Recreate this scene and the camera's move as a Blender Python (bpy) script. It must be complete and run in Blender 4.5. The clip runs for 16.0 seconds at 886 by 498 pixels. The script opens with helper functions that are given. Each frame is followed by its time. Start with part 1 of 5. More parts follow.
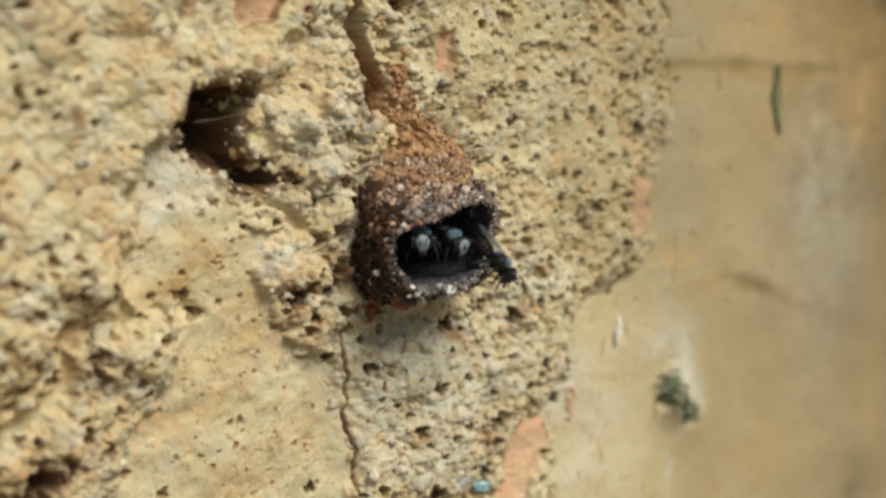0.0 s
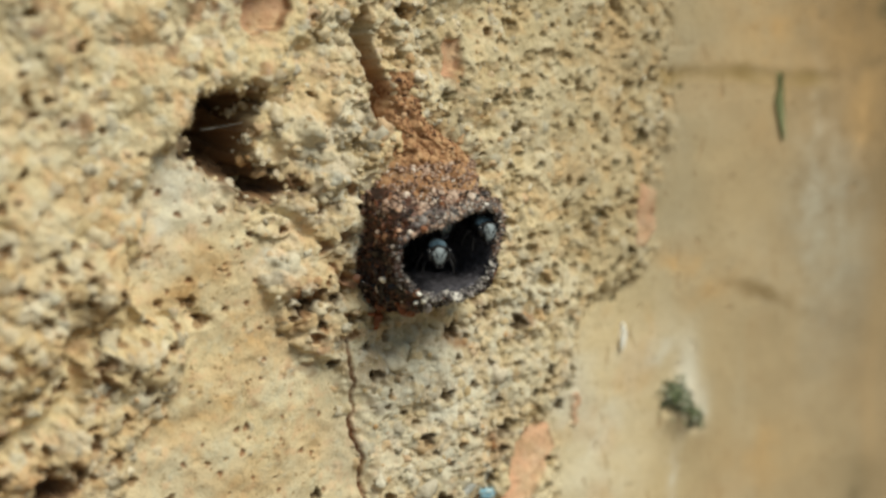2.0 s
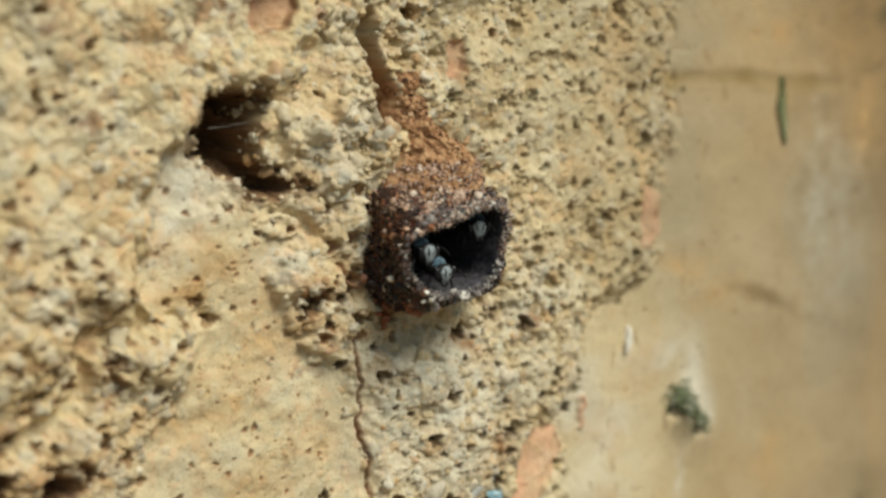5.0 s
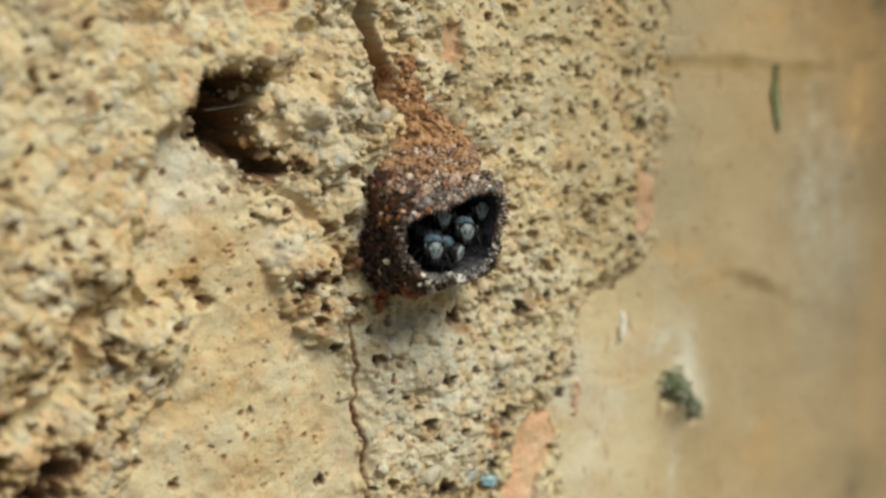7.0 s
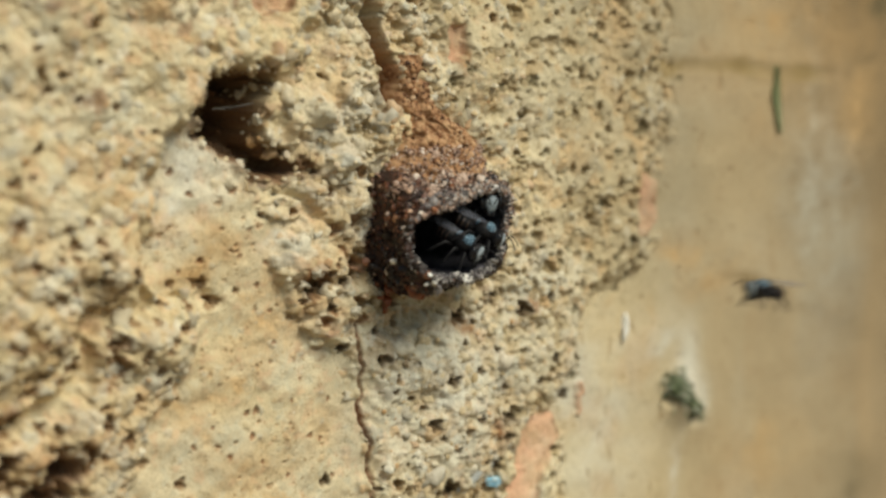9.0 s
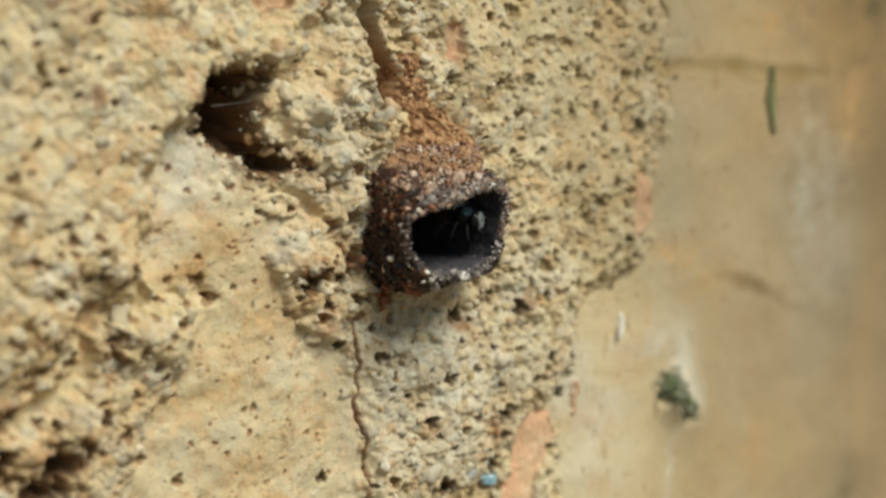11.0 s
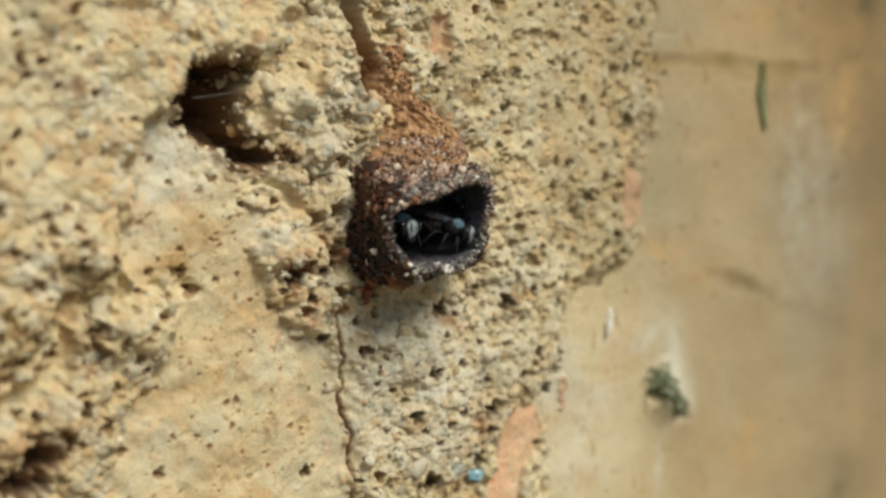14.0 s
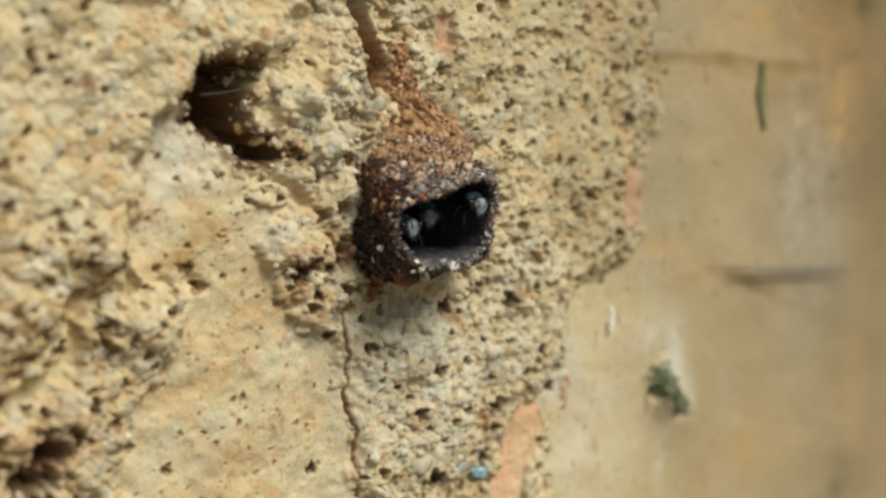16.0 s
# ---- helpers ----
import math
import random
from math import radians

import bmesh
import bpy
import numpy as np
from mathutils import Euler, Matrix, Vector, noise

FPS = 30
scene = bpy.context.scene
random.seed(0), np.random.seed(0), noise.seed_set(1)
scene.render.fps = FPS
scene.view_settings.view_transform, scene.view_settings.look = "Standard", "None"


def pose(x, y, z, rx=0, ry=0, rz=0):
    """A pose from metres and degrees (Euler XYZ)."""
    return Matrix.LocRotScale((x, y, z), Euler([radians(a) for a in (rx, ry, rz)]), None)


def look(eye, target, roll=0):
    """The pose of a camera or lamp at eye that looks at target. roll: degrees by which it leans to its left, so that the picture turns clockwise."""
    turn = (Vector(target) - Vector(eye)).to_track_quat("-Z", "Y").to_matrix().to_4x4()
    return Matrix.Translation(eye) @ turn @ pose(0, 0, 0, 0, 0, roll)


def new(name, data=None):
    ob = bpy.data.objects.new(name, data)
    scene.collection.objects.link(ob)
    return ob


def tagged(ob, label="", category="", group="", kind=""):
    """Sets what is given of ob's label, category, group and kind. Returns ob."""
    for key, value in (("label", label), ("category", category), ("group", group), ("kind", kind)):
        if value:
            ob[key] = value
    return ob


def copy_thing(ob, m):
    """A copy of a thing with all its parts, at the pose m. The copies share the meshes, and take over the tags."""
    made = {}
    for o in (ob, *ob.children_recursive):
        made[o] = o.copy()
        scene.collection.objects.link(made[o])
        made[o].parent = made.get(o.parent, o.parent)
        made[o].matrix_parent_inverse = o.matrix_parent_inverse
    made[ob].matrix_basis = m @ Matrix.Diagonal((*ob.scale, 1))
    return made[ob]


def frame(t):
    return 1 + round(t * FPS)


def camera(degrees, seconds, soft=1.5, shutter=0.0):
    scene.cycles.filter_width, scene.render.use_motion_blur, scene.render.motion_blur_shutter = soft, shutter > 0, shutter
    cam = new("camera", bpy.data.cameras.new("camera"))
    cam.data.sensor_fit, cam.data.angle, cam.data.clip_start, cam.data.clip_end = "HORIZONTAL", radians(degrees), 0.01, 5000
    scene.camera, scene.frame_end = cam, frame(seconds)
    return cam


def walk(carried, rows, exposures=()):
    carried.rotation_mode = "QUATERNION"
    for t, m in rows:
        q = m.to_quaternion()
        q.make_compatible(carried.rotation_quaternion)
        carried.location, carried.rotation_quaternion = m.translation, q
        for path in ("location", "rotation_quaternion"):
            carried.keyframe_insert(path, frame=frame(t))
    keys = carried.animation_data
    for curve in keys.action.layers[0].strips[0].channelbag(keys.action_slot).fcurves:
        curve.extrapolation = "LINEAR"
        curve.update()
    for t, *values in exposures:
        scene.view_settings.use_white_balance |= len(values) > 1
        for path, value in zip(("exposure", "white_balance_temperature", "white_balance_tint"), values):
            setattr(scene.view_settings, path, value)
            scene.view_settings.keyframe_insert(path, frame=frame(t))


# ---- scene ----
import collections

MM = 0.001


def stand(x, y, z, turn, tilt, roll):
    """A camera's pose from millimetres and degrees: turned to the right of the wall's normal, tilted up, rolled."""
    return pose(x * MM, y * MM, z * MM, 90 + tilt, 0, -turn) @ pose(0, 0, 0, 0, 0, roll)


WAY = [
    (0, -66.85, -111.30, 11.30, 33.78, -10.17, 0.04),
    (0.5, -68.50, -110.63, 10.31, 34.26, -9.70, -0.02),
    (1, -68.42, -110.57, 10.80, 34.18, -9.81, -0.07),
    (1.5, -68.22, -110.60, 9.94, 34.15, -9.50, -0.17),
    (2, -67.68, -111.00, 11.15, 33.95, -9.85, -0.07),
    (2.5, -67.47, -110.75, 11.01, 34.05, -9.72, -0.09),
    (3, -68.26, -110.83, 10.31, 34.21, -9.41, -0.14),
    (3.5, -68.77, -110.72, 9.72, 34.22, -9.12, -0.25),
    (6, -69.57, -110.82, 6.31, 34.59, -8.14, -0.30),
    (6.5, -70.50, -110.41, 5.30, 34.98, -7.94, -0.33),
    (7, -69.98, -110.16, 6.92, 34.90, -8.57, -0.18),
    (7.5, -69.91, -110.15, 7.63, 34.85, -8.79, -0.05),
    (8, -70.97, -109.79, 7.05, 35.22, -8.46, -0.07),
    (8.5, -70.30, -109.96, 7.12, 35.02, -8.60, 0.02),
    (9, -71.56, -109.33, 6.16, 35.47, -8.22, -0.08),
    (11.5, -72.31, -109.37, 5.50, 35.84, -7.99, 0.11),
    (12, -71.99, -109.56, 6.04, 35.70, -8.21, 0.19),
    (12.5, -71.72, -109.41, 6.33, 35.70, -8.24, 0.24),
    (13, -71.91, -109.61, 4.36, 35.84, -7.64, 0.10),
    (13.5, -70.69, -110.23, 4.99, 35.46, -7.91, 0.14),
    (14, -70.29, -110.43, 4.04, 35.39, -7.61, 0.08),
    (14.5, -71.34, -109.86, 4.84, 35.81, -7.86, 0.22),
    (15, -71.51, -109.77, 4.74, 35.94, -7.82, 0.23),
    (15.5, -71.31, -110.05, 4.41, 35.78, -7.73, 0.25),
    (16, -72.21, -109.78, 3.41, 36.05, -7.40, 0.17),
]
cam = camera(30, 16.0, soft=2.8, shutter=0.5)
cam.data.dof.use_dof = True
cam.data.dof.focus_distance, cam.data.dof.aperture_fstop = 0.131, 18.0
walk(cam, [(row[0], stand(*row[1:])) for row in WAY])

# ---- light: soft daylight from above, in front of the wall ----
world = bpy.data.worlds.new("daylight")
scene.world = world
world.use_nodes = True
sky = world.node_tree.nodes.new("ShaderNodeTexSky")
sky.sky_type, sky.sun_disc, sky.sun_elevation, sky.sun_rotation = "NISHITA", False, radians(49), radians(170)
background = world.node_tree.nodes["Background"]
haze = world.node_tree.nodes.new("ShaderNodeMix")
haze.data_type, haze.blend_type = "RGBA", "MULTIPLY"
haze.inputs["Factor"].default_value, haze.inputs["B"].default_value = 1.0, (0.88, 0.90, 0.78, 1)
world.node_tree.links.new(sky.outputs["Color"], haze.inputs["A"])
world.node_tree.links.new(haze.outputs["Result"], background.inputs["Color"])
background.inputs["Strength"].default_value = 0.07
sun = new("sun", bpy.data.lights.new("sun", "SUN"))
sun.data.energy, sun.data.angle, sun.data.color = 3.2, radians(32), (1.0, 0.975, 0.835)
sun.matrix_basis = look((0.15, -0.76, 0.9), (0, 0, 0))
scene.view_settings.exposure = 0.14


# ---- numbers for relief and colour ----
def hashed(i, j, seed):
    v = np.sin(i * 127.1 + j * 311.7 + seed * 74.7) * 43758.5453
    return v - np.floor(v)


def lumps(x, z, size, seed):
    """Smooth noise from -1 to 1 with hills about size millimetres wide."""
    a, b = np.clip(x, -150, 150) / size, np.clip(z, -150, 150) / size
    i, j = np.floor(a).astype(int), np.floor(b).astype(int)
    u, v = a - i, b - j
    u, v = u * u * u * (u * (6 * u - 15) + 10), v * v * v * (v * (6 * v - 15) + 10)
    i0, j0 = i.min(), j.min()
    table = hashed(np.arange(i0, i.max() + 2)[:, None], np.arange(j0, j.max() + 2)[None, :], seed)
    i, j = i - i0, j - j0
    low = table[i, j] * (1 - u) + table[i + 1, j] * u
    high = table[i, j + 1] * (1 - u) + table[i + 1, j + 1] * u
    return 2 * (low * (1 - v) + high * v) - 1


def layers(x, z, size, seed, count=4, gain=0.5):
    total, strength = 0, 1.0
    for n in range(count):
        total = total + strength * lumps(x * math.cos(n) + z * math.sin(n), z * math.cos(n) - x * math.sin(n), size / 2 ** n, seed + 9 * n)
        strength *= gain
    return total


def step(a, b, v):
    t = np.clip((v - a) / (b - a), 0, 1)
    return t * t * (3 - 2 * t)


def outside(x, z, corners):
    """Signed distance to a closed outline, negative inside."""
    near, inside = np.full(x.shape, 1e9), np.zeros(x.shape, bool)
    for (ax, az), (bx, bz) in zip(corners, corners[1:] + corners[:1]):
        ex, ez = bx - ax, bz - az
        t = np.clip(((x - ax) * ex + (z - az) * ez) / (ex * ex + ez * ez), 0, 1)
        near = np.minimum(near, (x - ax - t * ex) ** 2 + (z - az - t * ez) ** 2)
        if ez:
            inside ^= ((az > z) != (bz > z)) & (x < ax + (z - az) / ez * ex)
    return np.where(inside, -1, 1) * np.sqrt(near)


def along(x, z, bends):
    """Distance to an open line."""
    near = np.full(x.shape, 1e9)
    for (ax, az), (bx, bz) in zip(bends, bends[1:]):
        ex, ez = bx - ax, bz - az
        t = np.clip(((x - ax) * ex + (z - az) * ez) / (ex * ex + ez * ez), 0, 1)
        near = np.minimum(near, (x - ax - t * ex) ** 2 + (z - az - t * ez) ** 2)
    return np.sqrt(near)


# Outlines on the wall, in millimetres across and up.
BARE_LEFT = [(-18.1, -3.3), (-15.5, -2.5), (-14.1, -3.2), (-11.6, -5.7), (-9.1, -7.3), (-6.2, -8.6), (-6.0, -10.5), (-8.4, -11.8), (-9.3, -13.4), (-6.9, -17.7), (-6.2, -20.1), (-3.1, -20.8),
             (-1.6, -22.5), (-1.2, -24.8), (-0.4, -29.2), (1.0, -37.6), (-22.0, -33.0), (-21.5, -26.2), (-18.1, -22.5), (-17.0, -18.3), (-17.9, -16.1), (-20.1, -13.8), (-19.5, -9.6), (-19.1, -6.3)]
BARE_STRIP = [(-40.0, -25.6), (-31.3, -21.4), (-28.8, -20.4), (-25.8, -18.3), (-23.3, -15.3), (-21.0, -12.6), (-19.3, -14.6), (-22.6, -15.9), (-24.0, -19.3), (-27.1, -21.6), (-29.7, -22.5), (-31.4, -23.5), (-40.0, -28.5)]
BARE_RIGHT = [(32.5, 30.0), (33.1, 0.9), (31.9, -5.6), (30.6, -9.1), (31.1, -14.9), (28.2, -18.7), (22.3, -21.1), (21.1, -25.1), (19.9, -29.0),
              (19.0, -33.0), (18.0, -60.0), (120.0, -60.0), (120.0, 30.0)]
THICK_COAT = [(-40.0, -24.0), (-31.6, -20.0), (-29.2, -18.9), (-26.6, -17.0), (-24.1, -13.8), (-21.4, -11.0), (-20.0, -7.4), (-19.0, -3.3), (-16.5, -2.0), (-15.2, -0.6), (-13.7, 1.8), (-9.9, 2.2), (-5.5, 6.0), (-4.0, 30.0), (-40.0, 30.0)]
COAT_FOOT = [(-36.0, -22.2), (-31.6, -20.2), (-29.0, -19.0), (-26.4, -16.8), (-23.8, -13.6)]
CRACK = [(-2.7, -17.0), (-2.5, -18.1), (-2.0, -20.5), (-1.8, -24.2), (-1.3, -27.6), (-0.5, -34.0)]
JOINT = [(32.0, 1.0), (40.1, 1.0), (47.4, 0.4), (54.8, -0.3)]
HAIR_CRACK = [(40.6, -18.5), (42.5, -19.1), (45.3, -20.3), (48.1, -21.7), (50.6, -23.1), (54.8, -23.9)]
CAVE = [(-15.9, -1.6), (-15.4, 0.2), (-14.4, 1.1), (-12.8, 0.9), (-11.6, 1.5), (-10.0, 1.4), (-9.1, 0.5), (-9.7, -0.8), (-9.8, -2.2), (-8.4, -3.6), (-6.5, -5.2), (-6.6, -6.7), (-8.3, -7.4), (-10.0, -6.7), (-11.9, -5.5), (-13.8, -4.0), (-15.2, -3.0)]
LOW_CAVE = [(-28.6, -25.4), (-27.7, -24.6), (-25.6, -25.0), (-24.9, -26.5), (-26.0, -27.6), (-26.5, -31.0), (-29.1, -31.0)]
SIDE_CAVE = [(-33.0, -24.0), (-30.6, -24.1), (-29.9, -24.8), (-29.9, -27.3), (-29.5, -30.0), (-33.0, -30.0)]
GROOVE = [(-0.7, 7.0), (-0.4, 4.2), (0.1, 2.0), (0.6, 0.2), (0.7, -0.9)]
BRICK_SPOTS = [
    [(14.0, -29.3), (16.2, -28.8), (18.3, -28.9), (19.1, -31.3), (18.5, -33.0), (16.9, -33.8), (16.3, -36.6), (12.6, -37.2), (13.1, -35.2), (13.9, -31.8)],
    [(28.9, -8.3), (30.4, -8.9), (30.7, -12.3), (29.8, -14.4), (28.3, -13.9), (28.4, -10.3)],
    [(21.2, -26.6), (21.8, -26.7), (21.7, -29.4), (21.3, -29.6)],
    [(-11.2, 8.8), (-7.5, 9.8), (-7.3, 7.1), (-10.4, 5.5), (-11.3, 6.7)],
    [(7.1, 5.1), (8.6, 5.5), (7.9, 2.4), (6.8, 2.0)],
    [(-4.4, -12.3), (-1.1, -14.2), (-1.6, -14.8)],
]
# Pits and clods: across, up, radius.
PITS_WEST = [(-29.3, -11.4, 0.5), (-28.7, -16.9, 0.5), (-23.1, -17.4, 0.85), (-23.0, -19.3, 0.95), (-21.6, -16.1, 0.4), (-19.1, -15.1, 0.32), (-18.1, -13.9, 0.35), (-15.6, -14.0, 0.6), (-14.6, -15.5, 0.6), (-17.0, -15.5, 0.36),
             (-12.7, -14.9, 0.28), (-17.7, -17.0, 0.5), (-19.4, -18.4, 0.36), (-21.1, -19.1, 0.3), (-19.0, -20.9, 0.42), (-21.5, -21.8, 0.42), (-28.9, -22.9, 0.5), (-30.7, -22.2, 0.5), (-24.0, -23.5, 0.5), (-22.2, -24.8, 0.6),
             (-20.7, -27.0, 0.4), (-17.7, -29.2, 0.5), (-30.3, -8.4, 0.55), (-25.2, -8.6, 0.4), (-27.6, 0.8, 0.35), (-22.6, -0.6, 0.35), (-30.4, -5.6, 0.5), (-24.0, -5.5, 0.3)]
RUST_DOTS = [(-16.5, -26.5, 0.24), (-11.9, -24.5, 0.26), (-11.1, -24.4, 0.3), (-11.6, -26.3, 0.28), (-10.7, -28.5, 0.2), (-9.8, -20.7, 0.18), (-9.5, -19.2, 0.2), (-9.8, -16.7, 0.2), (-13.6, -27.6, 0.2), (-17.4, -13.0, 0.22), (-15.7, -12.3, 0.3),
             (-6.3, -27.1, 0.28), (-5.3, -27.5, 0.22), (-8.4, -30.0, 0.2), (-4.2, -30.7, 0.22), (-4.5, -24.4, 0.22), (-10.2, -12.9, 0.22), (-11.6, -10.2, 0.2), (-16.3, -7.3, 0.28), (-10.6, -9.2, 0.24), (-17.7, -5.6, 0.3), (-13.0, -7.1, 0.4),
             (-12.4, -12.2, 0.2), (-10.9, -14.6, 0.24), (-8.0, -24.0, 0.18), (-14.2, -22.0, 0.16), (-14.9, -25.2, 0.16), (-7.2, -22.4, 0.18)]
PITS_MID = [(-6.4, -15.2, 0.85), (-3.5, -14.9, 0.55), (-4.8, -16.9, 0.5), (0.2, -21.8, 0.6), (3.3, -22.4, 0.3), (4.8, -27.6, 0.6), (3.0, -25.3, 0.3), (6.7, -24.3, 0.6), (7.5, -18.9, 0.85), (14.4, -19.1, 0.7), (17.2, -18.2, 0.5), (11.1, -17.6, 0.6),
            (9.6, -23.7, 0.4), (16.4, -25.5, 0.4), (12.7, -28.4, 0.7), (12.7, -30.0, 0.5), (11.5, -32.1, 0.6), (9.4, -27.8, 0.4), (6.1, -33.4, 0.9), (7.8, -21.1, 0.3), (5.6, -28.9, 0.3), (12.3, -25.5, 0.4), (-3.5, -20.3, 0.5), (1.3, -24.5, 0.3),
            (-0.6, -19.2, 0.4), (17.9, -23.7, 0.5), (19.9, -27.5, 0.5), (-4.9, -31.1, 0.5), (-0.4, -32.3, 0.3), (7.0, -30.1, 0.3)]
PITS_EAST = [(21.8, 1.7, 0.4), (22.7, 0.6, 0.4), (30.6, 4.6, 0.5), (30.0, 1.8, 0.4), (28.7, 0.3, 0.4), (28.8, -4.2, 0.85), (25.2, -6.3, 0.5), (26.9, -6.3, 0.4), (29.6, -7.1, 0.4), (23.6, -10.7, 0.55), (27.4, -14.3, 0.5), (26.1, -15.2, 0.4), (27.5, -17.6, 0.5),
             (20.6, -19.8, 0.5), (14.1, -2.7, 0.6), (11.5, 0.0, 0.55), (15.1, 0.3, 0.55), (6.5, 0.5, 0.7), (8.4, 1.4, 0.55), (16.5, -5.7, 0.4), (22.4, -15.4, 0.45), (25.4, -15.7, 0.4), (28.5, -15.9, 0.4), (21.0, -25.9, 0.45), (32.4, 3.3, 0.35),
             (22.4, 3.9, 0.4), (26.5, -18.8, 0.4), (19.8, -14.4, 0.4), (18.3, 2.7, 0.3), (21.5, -17.8, 0.45), (34.4, -0.1, 0.4)]
CLODS = [(-8.3, -2.3, 0.9), (-5.8, -2.2, 1.1), (-2.8, -1.9, 1.1), (0.1, -2.4, 0.9), (-4.3, -5.3, 1.3), (-1.2, -4.6, 1.2), (-2.8, -7.6, 1.1), (-5.8, -0.5, 0.9), (-13.1, 2.8, 0.8), (-10.2, 3.0, 0.8), (-7.8, 3.0, 0.9), (-3.8, -0.1, 0.9), (-5.9, -7.4, 0.8),
         (-29.2, -24.9, 0.9), (-29.4, -26.6, 0.7), (-27.7, -13.7, 0.9), (-26.8, -11.8, 0.9), (-29.8, -14.7, 0.8), (-30.6, -16.4, 0.6), (-22.2, -17.1, 0.6), (-20.8, -17.3, 0.5), (-19.1, -19.4, 0.5), (-25.0, -24.2, 0.9), (-26.7, -22.8, 0.7), (-22.0, -26.0, 0.6),
         (-3.9, -18.7, 1.0), (-6.0, -16.6, 0.7), (-4.4, -17.4, 0.6), (0.1, -19.6, 0.7), (-1.8, -24.7, 0.5), (2.6, -19.0, 1.0), (1.5, -22.1, 0.7)]
NEST = (3.95, -11.2)
# Swellings and dents: across, up, half width, half height, rise.
SWELLS = [(-28.5, -25.0, 5.0, 2.4, 0.5), (-23.0, -23.5, 2.6, 3.0, 0.4), (-6.4, -1.7, 2.2, 1.7, 0.9), (-3.0, -5.2, 2.6, 2.2, 0.6), (-4.9, -13.5, 2.3, 1.6, 1.0), (-1.8, -17.0, 1.8, 1.8, 0.8), (-20.7, -17.7, 2.5, 1.9, 0.8),
          (-9.5, 3.1, 2.2, 1.7, 0.8), (15.9, -19.2, 1.5, 1.2, 0.5), (-3.0, -9.6, 2.1, 1.8, 0.5), (0.2, -2.7, 1.6, 1.6, 0.7),
          (-25.4, -10.5, 3.0, 2.0, 0.6), (-27.5, -1.5, 3.3, 3.1, 0.4), (10.0, 1.3, 2.3, 2.3, 0.5)]
DENTS = [(-6.9, -15.7, 1.1, 1.6, -0.8), (-3.2, -18.7, 1.3, 0.8, -0.9), (-9.0, -9.1, 1.5, 0.9, -0.6), (1.6, -18.8, 2.2, 1.4, -0.8), (4.1, -17.7, 2.2, 1.4, -1.0),
         (-14.9, -15.2, 1.0, 0.7, -0.7), (-17.2, -15.2, 0.5, 0.5, -0.6), (-2.2, -13.6, 0.9, 0.8, -1.0)]
# Stains and some painted shade: across, up, half width, half height, share.
# The broad patch at 54, 3 paints the dimness of the upper right.
OCHRE_SPOTS = [(-16.2, -13.2, 2.8, 1.4, 0.6), (-10.0, -13.6, 1.2, 2.4, 0.5), (-24.0, -22.8, 3.0, 1.6, 0.45), (-5.0, -16.5, 1.6, 2.0, 0.45), (-3.6, -13.2, 1.0, 0.7, 0.6), (-28.0, -26.0, 6.0, 3.0, 0.5), (34.5, -15.8, 3.2, 1.2, 0.5), (54.0, 3.0, 14.0, 9.0, 0.3), (-16.5, -23.1, 2.8, 1.5, 0.6), (-8.7, -18.0, 2.2, 1.3, 0.5), (-13.4, -11.7, 2.9, 1.3, 0.5), (-29.5, -10.5, 2.0, 2.4, 0.5), (-18.3, 6.5, 1.1, 2.8, 0.4), (-5.4, -25.7, 2.6, 1.8, 0.5),
               (-11.9, -28.3, 3.0, 1.4, 0.5), (39.8, -18.8, 4.4, 1.6, 0.35), (45.4, 5.8, 3.0, 3.1, 0.4), (58.3, -3.8, 2.1, 3.4, 0.6), (45.7, -37.4, 5.5, 3.5, 0.35), (31.5, -22.6, 0.8, 1.9, 0.5)]
PALE_SPOTS = [(2.5, -21.0, 3.0, 3.2, 0.5), (-4.5, -4.8, 3.4, 3.6, 0.6), (6.0, -23.5, 7.0, 7.0, 0.5), (24.0, -30.0, 6.0, 8.0, 0.35), (-2.6, -8.5, 2.0, 4.5, 0.85), (-16.0, -5.5, 2.3, 2.1, 0.75), (-17.5, -8.8, 1.6, 2.1, 0.65), (-9.1, -11.7, 2.0, 0.9, 0.6), (-18.7, -19.7, 1.6, 1.5, 0.6), (-2.9, -0.8, 2.6, 2.6, 0.5), (32.5, -24.1, 2.1, 1.6, 0.5),
              (51.8, -9.0, 0.9, 8.4, 0.25), (34.3, -37.0, 0.7, 3.3, 0.5)]
GREY_SPOTS = [(14.5, -16.5, 4.0, 3.5, 0.5), (5.5, -26.0, 8.0, 9.0, 0.2), (4.0, 5.8, 3.2, 2.2, 0.7), (-0.5, 2.2, 0.9, 2.6, 0.7), (-3.3, 5.3, 2.0, 2.6, 0.5), (2.1, -21.2, 2.8, 2.8, 0.6), (12.3, -25.6, 4.2, 3.0, 0.4), (17.2, -22.3, 3.8, 1.0, 0.4),
              (54.1, -14.7, 4.9, 11.4, 0.35), (-2.0, -6.6, 2.1, 2.2, 0.4), (20.3, -26.3, 2.6, 3.1, 0.5)]
